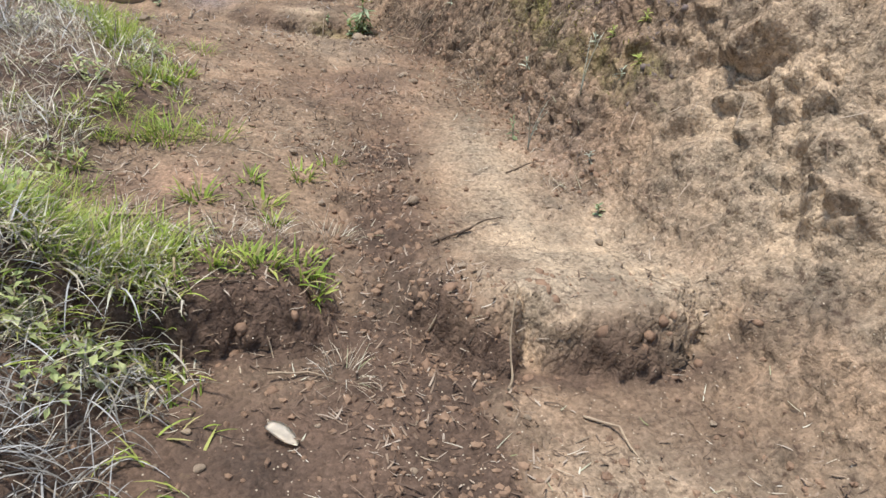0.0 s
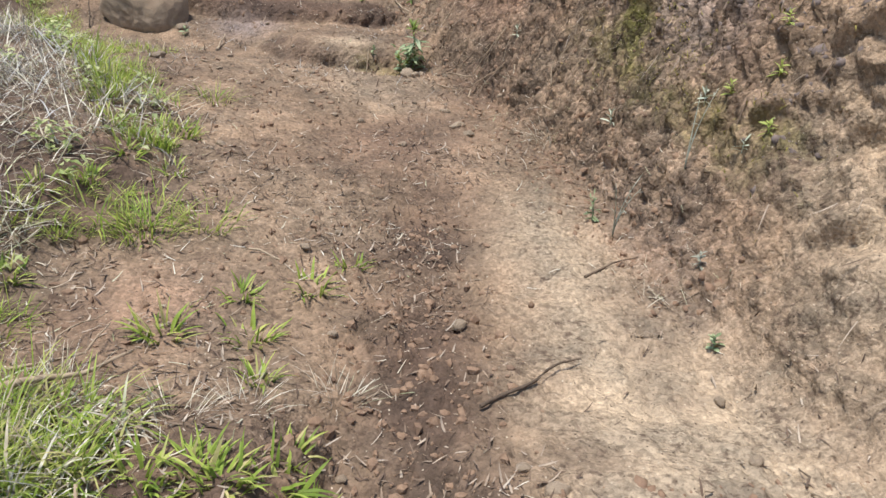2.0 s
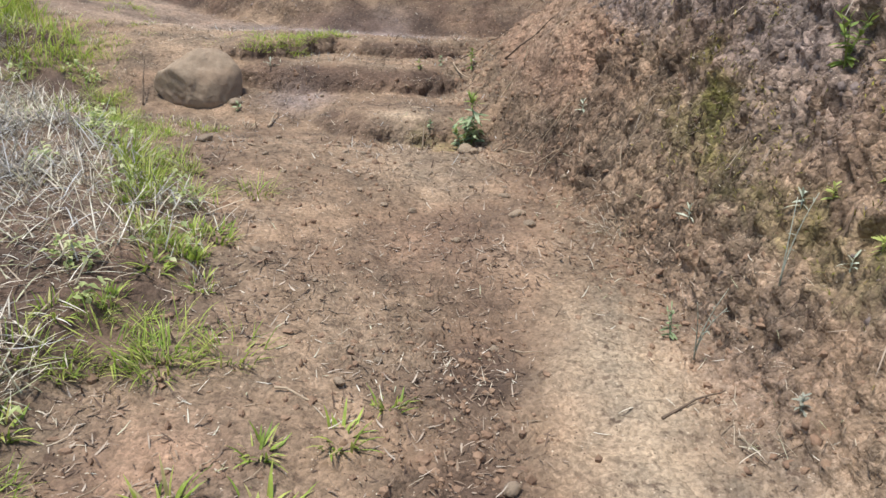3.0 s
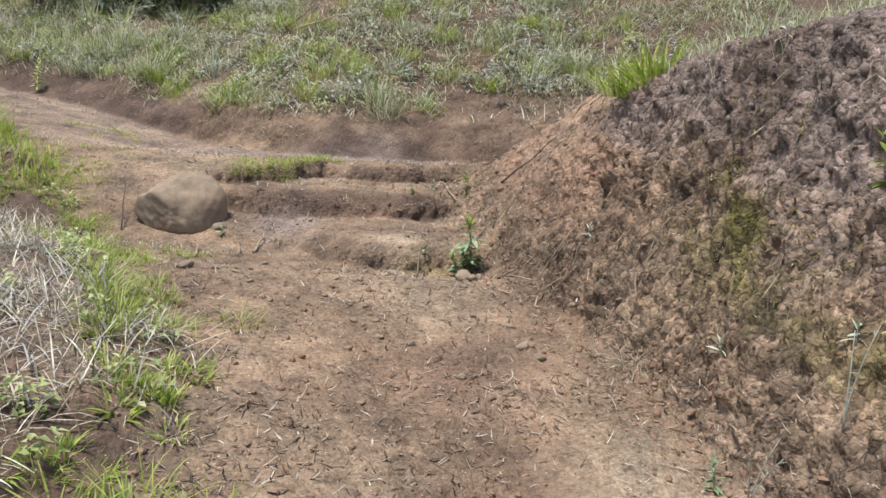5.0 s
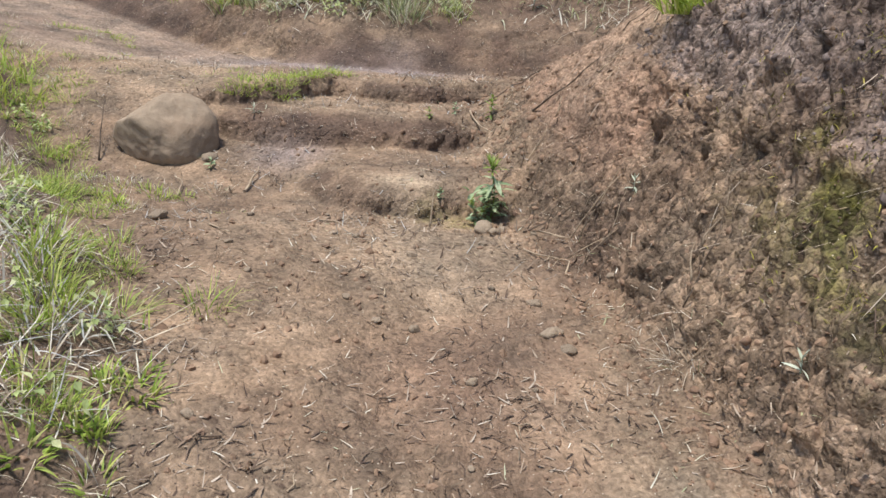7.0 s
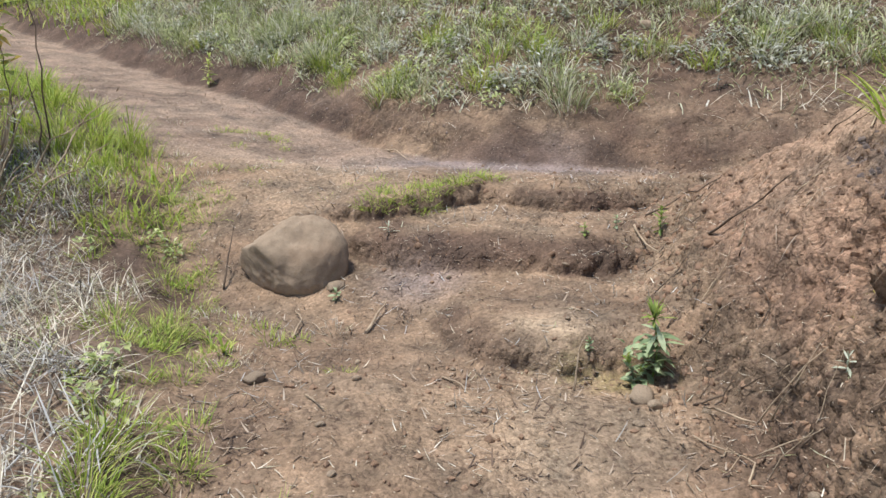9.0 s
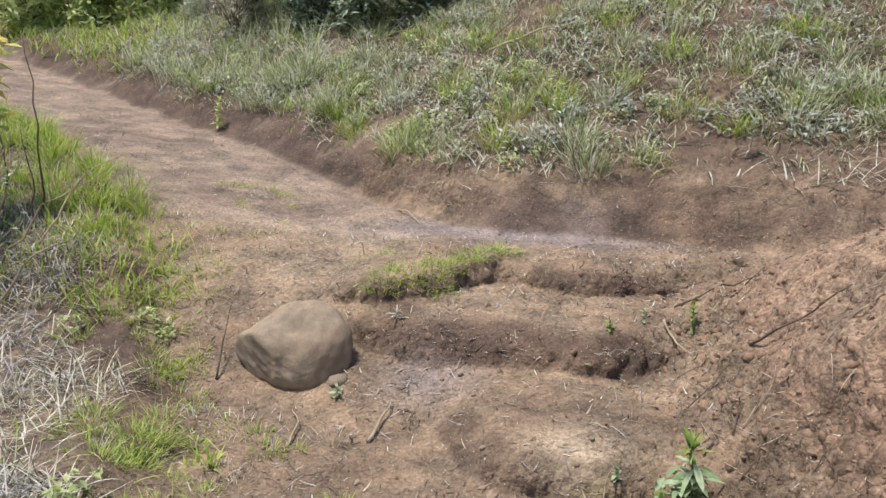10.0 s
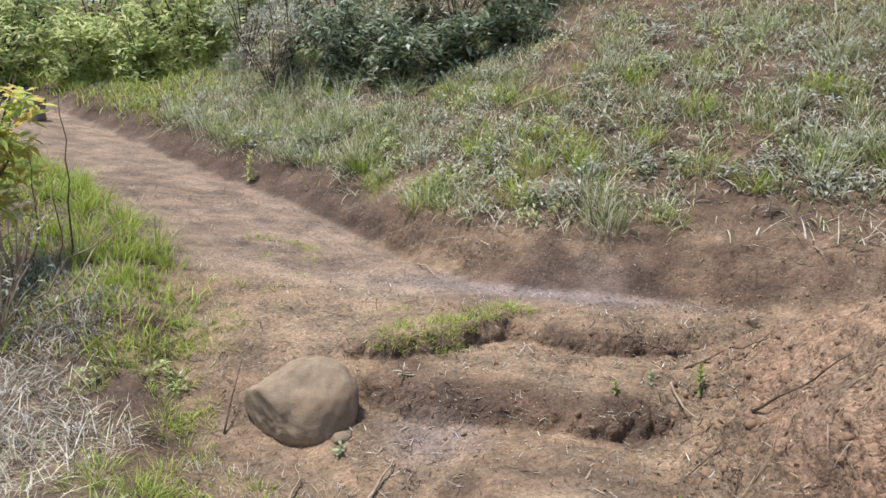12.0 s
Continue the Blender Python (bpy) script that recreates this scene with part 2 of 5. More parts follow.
def back_foot(x):
    return 0.05 * value_noise(x * 1.7, 0 * x, 0, 71) + 0.04 * value_noise(x * 5, 0 * x, 0, 72) + np.interp(x, [-40, -12, -8, -6.5, -5.5, -4.2, -3.2, -2.6, -2, -1.6, -1.14, -0.7, 0.2, 0.65, 1.5, 4, 30], [24, 16, 14.2, 13.1, 12.4, 11.65, 11.0, 10.55, 10.05, 9.66, 9.32, 9.2, 9.15, 9.0, 8.7, 7.9, 3])


def plateau(x, y):
    return 0.635 - 0.06 * smooth(8.5, 9.2, y) * smooth(-3.5, -1.5, x) + 0.13 * np.clip(-2.3 - x, 0, 14)


def brow(t):
    """Worn riser: steep at its foot, rounding off to the tread."""
    k = np.clip(t, 0, 1)
    return (1 - (1 - k) ** 1.8) * smooth(-0.05, 0.35, k)


def trail_height(x, y):
    low = np.interp(y, [-60, -6, 0.3, 1.5, 2.45, 3.3, 3.8, 4.6, 5.7, 6.3, 7.1], [-5, -0.95, -0.36, -0.25, -0.155, -0.015, 0.03, 0.10, 0.185, 0.235, 0.225])
    # left shelf, right hump, worn gully between them
    wob = 0.05 * value_noise(x * 6, y * 2, 0, 5)
    shelf = smooth(2.60 + wob, 2.69 + wob, y) * (1 - smooth(-0.62 - 0.4 * smooth(2.9, 4.0, y), -0.36 + 0.5 * smooth(2.9, 4.2, y), x + wob)) * (0.06 + 0.115 * smooth(3.5, 2.75, y) + 0.06 * smooth(3.8, 4.7, y)) * (1 - smooth(5.6, 7.0, y)) * smooth(-4.2, -3.0, x)
    hump_y = np.interp(x, [-0.22, -0.13, 0.0, 0.10, 0.16, 0.24, 0.4, 0.66, 0.78, 0.9], [2.85, 2.60, 2.46, 2.46, 2.58, 2.46, 2.42, 2.47, 2.58, 2.56]) + 0.5 * wob
    hump = brow((y - hump_y) / 0.14) * smooth(-0.24, -0.06, x + wob) * (0.155 * (1 - smooth(2.62, 3.25, y)) + 0.02)
    hump = hump - 0.05 * np.exp(-((x - 0.02) / 0.2) ** 2) * smooth(3.2, 3.7, y) * smooth(5.0, 4.3, y)
    front = low + shelf + hump
    ramp = np.interp(y, [7.0, 7.35, 7.85, 8.4, 9.4], [0.23, 0.32, 0.55, 0.62, 0.645])
    y1 = np.interp(x, [-1.4, -1.0, -0.66, -0.5, -0.17, 0.1, 0.3], [7.4, 7.05, 6.64, 6.54, 6.54, 6.56, 6.6]) + wob * 0.6
    y2 = np.interp(x, [-1.4, -1.1, -0.94, -0.55, -0.2, 0.13, 0.3], [7.5, 7.42, 7.36, 7.40, 7.36, 7.46, 7.6]) + 0.035 * fbm(x * 5, 0 * y, 0, 3, 8)
    y3 = np.interp(x, [-1.3, -1.0, -0.8, -0.6, -0.3, 0.2, 0.5], [7.78, 7.98, 8.28, 8.27, 8.13, 8.24, 8.4]) + 0.03 * fbm(x * 6, 0 * y, 0, 3, 9)
    steps = 0.225 + 0.15 * brow((y - y1) / np.interp(x, [-0.95, -0.55, -0.3, 0], [0.6, 0.34, 0.2, 0.30])) * smooth(-1.05, -0.5, x) + 0.15 * smooth(6.9, 7.6, y) * smooth(-0.5, -1.05, x)
    steps = steps + 0.15 * brow((y - y2) / np.interp(x, [-1.0, -0.2, 0.1], [0.34, 0.24, 0.30])) + 0.11 * brow((y - y3) / 0.17)
    upper = ramp + (steps - ramp) * smooth(-1.7, -1.4, x)
    blend = smooth(6.2, 6.45, y)
    z = front + (upper - front) * blend
    return np.where(y > 8.0, z + (plateau(x, y) - z) * smooth(8.3, 9.3, y), z)


def land(x, y):
    z = trail_height(x, y)
    # verge on the downhill side
    out = left_edge(y) - x
    verge = (0.10 + 0.08 * smooth(3.4, 2.8, y)) * smooth(0, 0.4, out) - 0.10 * np.clip(out - 0.9, 0, 25) - 0.02 * np.clip(out - 12, 0, 300)
    z = z + verge
    # cut bank
    foot = right_foot(y)
    u = x - foot
    steep = np.interp(y, [1.5, 2.6, 3.4, 4.2, 5.0, 5.7, 6.2, 6.8, 7.6], [1.2, 1.25, 1.45, 2.5, 2.7, 2.5, 1.75, 1.5, 1.2])
    crest = np.interp(y - 0.2 * (x - 0.7), [-8, 3, 5, 6.0, 6.6, 7.2, 7.7, 8.2, 8.7], [1.5, 1.5, 1.4, 1.22, 1.0, 0.75, 0.45, 0.12, -0.3])
    rise = np.clip(u, -1, 60) * steep
    capped = -soft_max(-rise, -(crest + 0.25 * np.clip(u - 0.6, 0, 8)), 0.25)
    bank = np.interp(y, [-60, -6, 0.3, 2.5, 4.6, 6.3, 8.2], [-5, -0.95, -0.4, -0.12, 0.16, 0.25, 0.62]) + capped
    z = np.where(u > -0.6, soft_max(z, bank, 0.17), z)
    # uphill bank behind the plateau
    d = (y - back_foot(x)) * 0.86
    pl = plateau(x, y)
    tame = smooth(-9, -6, x)
    back = pl + 0.33 * smooth(-0.06, 0.46, d) + (0.30 + 0.22 * tame) * np.clip(d - 0.36, 0, 5.5) + 0.16 * np.clip(d - 5.5, 0, 40)
    z = np.where(d > -0.4, soft_max(z, back, 0.06), z)
    return z


def axis(parts):
    values = []
    for a, b, n in parts:
        values += list(np.linspace(a, b, n, endpoint=False))
    return np.array(values + [parts[-1][1]])


def far(a, b, n):
    return a + (b - a) * (np.linspace(0, 1, n + 1)[1:] ** 3)


xs = np.concatenate([far(-9, -600, 18)[::-1], axis([(-9, -3.2, 90), (-3.2, -1.9, 45), (-1.9, 0.5, 170), (0.5, 1.45, 130), (1.45, 3.5, 50)]), far(3.5, 600, 16)])
ys = np.concatenate([far(1.2, -600, 18)[::-1], axis([(1.2, 8.8, 600), (8.8, 10.8, 90), (10.8, 16, 80)]), far(16, 700, 18)])
gx, gy = np.meshgrid(xs, ys)
gz = land(gx, gy)
hx = np.gradient(gz, axis=1) / np.gradient(gx, axis=1)
hy = np.gradient(gz, axis=0) / np.gradient(gy, axis=0)
slope = np.clip(np.hypot(hx, hy), 0, 3)
near = smooth(40, 10, np.hypot(gx, gy - 5))
cliff = smooth(0.5, 1.2, slope)
lumps = fbm(gx * 3.2, gy * 3.2, gz * 3.2, 5, 3, 0.56)
grain = fbm(gx * 17, gy * 17, gz * 17, 3, 4, 0.6)
soft_dirt = smooth(6.3, 6.7, gy) * smooth(9, 8.5, gy)
warp = 0.35 * fbm(gx * 2.5, gy * 2.5, gz * 2.5, 2, 27)
grooved = smooth(4.0, 4.6, gy) * smooth(6.6, 6.0, gy)
clotted = np.abs(fbm(gx * 11 + warp * 3, gy * 11, gz * 11, 4, 33, 0.62))
rough_strip = np.exp(-((gx + 0.12) / 0.3) ** 2) * smooth(5.2, 4.0, gy) + 0.7 * np.exp(-((gx - right_foot(gy) + 0.1) / 0.25) ** 2) + 0.5 * smooth(0.1, 0.4, gx) * smooth(6.7, 7.2, gy)
banked = np.clip(smooth(0.06, 0.34, gx - right_foot(gy)) * smooth(8.4, 7.9, gy) + smooth(-0.1, 0.05, gy - back_foot(gx)), 0, 1)
big_lumps = fbm(gx * 2.2 + warp, gy * 2.2, gz * 2.2, 3, 41, 0.5)
ledges = fbm(gx * 3 + warp, gy * 3 + warp, gz * 9, 3, 43, 0.55)
wall = 0.04 * big_lumps + 0.02 * ledges * (1 - grooved)
steep = (cliff * banked > 0.03) & (near > 0.5) & (gy < 13)
sx, sy, sz = gx[steep], gy[steep], gz[steep]
bend = 0.09 * fbm(sx * 4, sy * 4, sz * 4, 3, 61)
ribbed = grooved[steep] * smooth(1.25, 0.85, sz)
flowing = smooth(4.3, 3.7, sy)
# clay worn into rounded folds, root-hung ribs, crumbling topsoil
folds = np.abs(fbm((sx + bend) * 5, (sy - bend) * 5, (sz + bend) * 5, 5, 101, 0.52)) - 0.3
rib = np.abs(fbm((sx + bend) * 5, (sy + bend) * 13, sz * 3.4 + bend * 4, 5, 67, 0.6)) - 0.3
crumbs = fbm(sx * 13, sy * 13, sz * 13, 4, 111, 0.62)
clots = cells(sx * 24, sy * 24, sz * 24, 121) - 0.6
lump = folds * (0.028 + 0.085 * flowing) + 0.075 * rib * ribbed + (1 - flowing) * (1 - 0.6 * ribbed) * (0.016 * crumbs + 0.012 * clots) + 0.012 * crumbs
wall[steep] += lump * (1 - 0.45 * soft_dirt[steep]) * (1 - 0.3 * smooth(8.3, 8.8, sy))
push = near * (cliff * (banked * wall + (1 - banked) * (0.02 * lumps + 0.04 * clotted)) + (1 - cliff) * (0.014 * lumps + 0.005 * grain + 0.024 * clotted * np.clip(0.25 + rough_strip, 0, 1)))
inv = 1 / np.sqrt(1 + hx * hx + hy * hy)
px, py, pz = gx - hx * inv * push, gy - hy * inv * push, gz + inv * push

rows_n, cols_n = gx.shape
verts = np.stack([px, py, pz], -1).reshape(-1, 3)
idx = np.arange(rows_n * cols_n).reshape(rows_n, cols_n)
quads = np.stack([idx[:-1, :-1], idx[:-1, 1:], idx[1:, 1:], idx[1:, :-1]], -1).reshape(-1, 4)
ground_mesh = bpy.data.meshes.new("ground")
ground_mesh.from_pydata(verts.tolist(), [], quads.tolist())
ground_mesh.polygons.foreach_set("use_smooth", [True] * len(quads))
ground_mesh.materials.append(EARTH)


def blob(cx, cy, rx, ry, x=gx, y=gy):
    return np.exp(-(((x - cx) / rx) ** 2 + ((y - cy) / ry) ** 2))


# where the soil differs: pale dust, dark humus and painted shade, moss; red clay, grey silt, litter
on_bank = smooth(0.05, 0.35, gx - right_foot(gy)) * smooth(8.4, 7.8, gy)
up = gz - np.interp(gy, [0, 2.5, 6.3, 8], [-0.4, -0.1, 0.24, 0.6]) + 0.16 * fbm(gx * 4, gy * 4, gz * 4, 4, 141)
behind = smooth(-0.05, 0.1, gy - back_foot(gx))
pale = 0.95 * blob(0.5, 3.05, 0.42, 0.55) + 0.7 * blob(0.42, 2.68, 0.42, 0.12) + 0.75 * blob(0.42, 4.1, 0.25, 0.6) + 0.55 * blob(-0.1, 5.9, 0.4, 0.5) + 0.7 * blob(-0.25, 6.75, 0.22, 0.25) + 0.45 * blob(0.3, 2.0, 0.4, 0.25)
pale = pale + 0.6 * on_bank * smooth(4.4, 3.3, gy) * smooth(1.6, 0.7, up) + 0.3 * on_bank * smooth(6.1, 6.7, gy) * smooth(0.05, 0.3, up) + 0.2 * smooth(8.3, 9, gy) * (1 - behind) * smooth(-0.7, -1.8, gx) + 0.35 * blob(-1.8, 8.3, 0.8, 0.7)
# dark shelf face; shade painted along the hump's front and foot
# shade in the verge grass gaps, painted as dark ground, here and below
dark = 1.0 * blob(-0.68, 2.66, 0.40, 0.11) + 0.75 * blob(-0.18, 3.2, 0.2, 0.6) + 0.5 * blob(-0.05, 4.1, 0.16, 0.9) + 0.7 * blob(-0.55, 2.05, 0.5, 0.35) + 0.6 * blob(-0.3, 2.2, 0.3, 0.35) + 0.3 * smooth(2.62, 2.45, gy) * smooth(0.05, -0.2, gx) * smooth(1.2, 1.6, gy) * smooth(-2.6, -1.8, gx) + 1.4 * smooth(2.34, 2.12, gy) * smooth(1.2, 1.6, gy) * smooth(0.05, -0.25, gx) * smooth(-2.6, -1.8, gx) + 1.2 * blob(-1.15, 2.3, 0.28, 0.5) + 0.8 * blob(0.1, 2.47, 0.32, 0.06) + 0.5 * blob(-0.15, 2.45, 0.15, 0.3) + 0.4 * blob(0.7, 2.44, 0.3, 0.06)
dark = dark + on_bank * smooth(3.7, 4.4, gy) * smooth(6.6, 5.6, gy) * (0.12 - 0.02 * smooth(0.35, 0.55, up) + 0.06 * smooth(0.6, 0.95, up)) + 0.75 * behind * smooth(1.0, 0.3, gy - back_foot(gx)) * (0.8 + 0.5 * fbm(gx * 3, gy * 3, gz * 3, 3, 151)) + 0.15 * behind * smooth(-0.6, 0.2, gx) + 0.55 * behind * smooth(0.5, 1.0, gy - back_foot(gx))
# shade painted on step risers, by slope too, and the top one's recess
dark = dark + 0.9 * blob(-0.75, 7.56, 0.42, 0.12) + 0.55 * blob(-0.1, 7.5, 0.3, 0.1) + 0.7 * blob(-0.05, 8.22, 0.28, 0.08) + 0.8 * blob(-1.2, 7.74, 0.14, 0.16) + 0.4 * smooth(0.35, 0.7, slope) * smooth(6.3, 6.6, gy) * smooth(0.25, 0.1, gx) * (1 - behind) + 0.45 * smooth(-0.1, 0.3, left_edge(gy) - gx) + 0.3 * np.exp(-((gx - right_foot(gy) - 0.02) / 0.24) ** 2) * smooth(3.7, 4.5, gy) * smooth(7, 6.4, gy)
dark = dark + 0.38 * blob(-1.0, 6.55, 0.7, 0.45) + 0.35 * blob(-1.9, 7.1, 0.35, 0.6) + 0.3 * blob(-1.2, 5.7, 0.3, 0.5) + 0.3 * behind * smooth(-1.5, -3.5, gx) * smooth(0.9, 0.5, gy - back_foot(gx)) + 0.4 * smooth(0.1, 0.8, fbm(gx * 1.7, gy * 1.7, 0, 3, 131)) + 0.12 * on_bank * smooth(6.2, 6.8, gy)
moss = 1.6 * on_bank * blob(0.95, 4.75, 9, 0.65) * smooth(0.05, 0.25, up) * smooth(0.8, 0.5, up) + 0.5 * on_bank * blob(1.1, 4.0, 9, 0.3) * smooth(0.2, 0.35, up) * smooth(0.8, 0.5, up) + 0.45 * blob(-0.05, 6.55, 0.3, 0.12)
red = 0.42 * on_bank * smooth(5.4, 6.6, gy) + (0.15 + 0.3 * smooth(0.5, 0.3, up) * smooth(3.6, 4.2, gy)) * on_bank + 0.2 * behind * smooth(-0.4, 0.3, gx) + 0.45 * on_bank * smooth(3.6, 4.4, gy) * smooth(0.8, 0.5, up) + 0.6 * blob(-0.9, 3.55, 0.3, 0.3) + 0.5 * blob(-0.2, 5.0, 0.35, 0.4) + 0.45 * on_bank * blob(0.9, 4.25, 0.3, 0.22) + 0.35 * blob(0.2, 5.4, 0.3, 1.0)
grey = 0.42 * smooth(8.2, 9.2, gy) * (1 - behind) + 0.45 * behind * smooth(-1.5, -3, gx) + 0.85 * blob(-0.55, 9.2, 0.5, 0.26) + 0.4 * blob(-1.3, 9.2, 0.5, 0.3) + 0.7 * blob(-0.95, 7.35, 0.3, 0.25) + 0.62 * on_bank * smooth(3.9, 4.7, gy) * smooth(7.0, 6.2, gy - 0.8 * (up - 0.7)) * smooth(0.55, 0.95, up) + 0.3 * behind * blob(-0.3, 9.45, 0.5, 0.2) + 0.3 * blob(0.75, 4.0, 0.3, 1.0) + 0.3 * smooth(0, 0.4, left_edge(gy) - gx)
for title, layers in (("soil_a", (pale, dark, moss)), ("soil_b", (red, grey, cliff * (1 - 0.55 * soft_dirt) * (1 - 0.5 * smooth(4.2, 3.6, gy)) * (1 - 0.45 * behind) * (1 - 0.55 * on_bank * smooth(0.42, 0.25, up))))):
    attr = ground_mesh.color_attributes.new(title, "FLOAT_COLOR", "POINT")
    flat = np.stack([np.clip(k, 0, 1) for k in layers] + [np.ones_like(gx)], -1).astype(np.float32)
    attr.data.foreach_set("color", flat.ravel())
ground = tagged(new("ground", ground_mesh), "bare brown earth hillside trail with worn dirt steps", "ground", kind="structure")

# ---- helpers for things ----
from mathutils.bvhtree import BVHTree

BVH = BVHTree.FromPolygons([tuple(v) for v in verts], [tuple(q) for q in quads])
rng = np.random.default_rng(11)


def drop(x, y):
    """Height and normal of the ground below the sky at x, y."""
    hit, normal, _, _ = BVH.ray_cast(Vector((x, y, 60.0)), Vector((0, 0, -1)))
    return (hit.z, normal) if hit else (0.0, Vector((0, 0, 1)))


def on_ground(x, y, sink=0.0):
    return Vector((x, y, drop(x, y)[0] - sink))


def part(name, mesh, material, parent, label=""):
    if isinstance(mesh, bmesh.types.BMesh):
        data = bpy.data.meshes.new(name)
        mesh.to_mesh(data)
        mesh.free()
        mesh = data
    if not mesh.materials:
        mesh.materials.append(material)
    ob = new(name, mesh)
    ob.parent = parent
    return tagged(ob, label)


def mesh_from(name, points, faces, material, smooth_faces=True):
    data = bpy.data.meshes.new(name)
    data.from_pydata(points if isinstance(points, list) else points.tolist(), [], faces)
    if smooth_faces:
        data.polygons.foreach_set("use_smooth", [True] * len(data.polygons))
    data.materials.append(material)
    return data


def blade_arrays(pos, length, width, heading, lean, curl, segs=3, roll=0.0):
    """Tapering, bending strips: lean is the tilt from upright at the root, curl what it gains to the tip (radians)."""
    n = len(pos)
    along = np.linspace(0, 1, segs + 1)
    spine = np.zeros((n, segs + 1, 3))
    spine[:, 0] = pos
    for k in range(segs):
        tilt = lean + curl * (along[k] + 0.5 / segs)
        step = (length / segs)[:, None] * np.stack([np.sin(tilt) * np.cos(heading), np.sin(tilt) * np.sin(heading), np.cos(tilt)], -1)
        spine[:, k + 1] = spine[:, k] + step
    side = np.stack([-np.sin(heading + roll), np.cos(heading + roll), np.zeros(n)], -1)
    points = np.zeros((n, 2 * segs + 1, 3))
    for k in range(segs):
        w = (width * (0.75 + 0.5 * along[k]) * (1 - along[k] ** 2) * 0.5)[:, None]
        points[:, 2 * k] = spine[:, k] - side * w
        points[:, 2 * k + 1] = spine[:, k] + side * w
    points[:, 2 * segs] = spine[:, segs]
    stride = 2 * segs + 1
    one = [(2 * k, 2 * k + 1, 2 * k + 3, 2 * k + 2) for k in range(segs - 1)] + [(2 * segs - 2, 2 * segs - 1, 2 * segs)]
    faces = [tuple(i * stride + j for j in f) for i in range(n) for f in one]
    return points.reshape(-1, 3), faces


def blades(name, pos, length, width, lean, curl, material, segs=3, heading=None):
    n = len(pos)
    heading = rng.uniform(0, 6.283, n) if heading is None else heading
    spread = lambda pair: rng.uniform(pair[0], pair[1], n)
    points, faces = blade_arrays(np.asarray(pos, float), spread(length), spread(width), heading, spread(lean), spread(curl), segs, rng.uniform(-0.6, 0.6, n))
    return mesh_from(name, points, faces, material)


def scatter(n, x0, x1, y0, y1, keep):
    """n points in the rectangle, kept with the chance keep(x, y), on the ground."""
    x, y = rng.uniform(x0, x1, n), rng.uniform(y0, y1, n)
    ok = rng.uniform(0, 1, n) < keep(x, y)
    return np.array([(a, b, drop(a, b)[0] - 0.006) for a, b in zip(x[ok], y[ok])])


def tube(points, radii, sides=6):
    bm = bmesh.new()
    rings = []
    for k, p in enumerate(points):
        d = (points[min(k + 1, len(points) - 1)] - points[max(k - 1, 0)]).normalized()
        u = d.orthogonal().normalized()
        v = d.cross(u)
        rings.append([bm.verts.new(p + (u * math.cos(6.2832 * j / sides) + v * math.sin(6.2832 * j / sides)) * radii[k]) for j in range(sides)])
    for a, b in zip(rings, rings[1:]):
        for j in range(sides):
            bm.faces.new((a[j], a[(j + 1) % sides], b[(j + 1) % sides], b[j])).smooth = True
    bm.faces.new(rings[0][::-1])
    bm.faces.new(rings[-1])
    return bm


# ---- boulder beside the steps ----
def boulder():
    bm = bmesh.new()
    bmesh.ops.create_icosphere(bm, subdivisions=5, radius=1.0)
    angle = np.radians([-180, -164, -130, -100, -75, -40, -12, 12, 34, 51, 75, 102, 125, 146, 165, 180])
    reach = [1.08, 0.90, 0.66, 0.66, 0.76, 0.95, 0.98, 0.98, 1.0, 0.96, 0.80, 0.74, 0.68, 0.69, 0.86, 1.08]
    lean_back = Matrix.Rotation(math.radians(-27), 3, "X")
    for v in bm.verts:
        c = v.co
        th = math.atan2(c.z, c.x)
        rho = math.hypot(c.x, c.z)
        # squarer section than a ball
        k = float(np.interp(th, angle, reach)) * rho ** 0.85
        p = Vector((k * math.cos(th), math.copysign(abs(c.y) ** 0.9, c.y) * 0.52, k * math.sin(th)))
        for nrm, lim in (((-0.72, -0.55, -0.42), 0.54), ((0.15, -0.9, 0.42), 0.52), ((0.62, -0.72, -0.3), 0.72), ((-0.5, -0.45, 0.74), 0.60)):
            nv = Vector(nrm).normalized()
            over = p.dot(nv) - lim
            if over > 0:
                p -= nv * over * 0.9
        w = noise.fractal(p * 2.3, 0.9, 2.1, 5) * 0.055 + noise.noise(p * 9) * 0.014 + noise.noise(p * 21) * 0.006
        v.co = lean_back @ ((p + p.normalized() * w) * 0.292)
    for f in bm.faces:
        f.smooth = True
    data = bpy.data.meshes.new("boulder")
    bm.to_mesh(data)
    bm.free()
    data.materials.append(STONE)
    ob = new("boulder", data)
    ob.matrix_world = pose(-1.62, 7.33, 0.412, 0, 0, 14)
    return tagged(ob, "rounded grey-brown boulder half sunk beside dirt steps", "boulder")


boulder()


# ---- loose stones ----
def stone_mesh(seed, squash):
    bm = bmesh.new()
    bmesh.ops.create_icosphere(bm, subdivisions=3, radius=1.0)
    off = Vector((seed * 3.7, seed * 1.3, -seed * 2.1))
    cuts = [Vector(rng.normal(size=3)).normalized() for _ in range(5)]
    for v in bm.verts:
        p = v.co.copy()
        for c in cuts:
            over = p.dot(c) - 0.7
            if over > 0:
                p -= c * over * 0.85
        p *= 1 + 0.16 * noise.noise(p * 1.7 + off) + 0.05 * noise.noise(p * 5 + off)
        v.co = Vector((p.x * 1.15, p.y * 0.9, p.z * squash))
    for f in bm.faces:
        f.smooth = True
    data = bpy.data.meshes.new("stone")
    bm.to_mesh(data)
    bm.free()
    data.materials.append(PEBBLE)
    return data


STONES = [stone_mesh(k, 0.55 + 0.08 * (k % 4)) for k in range(6)]


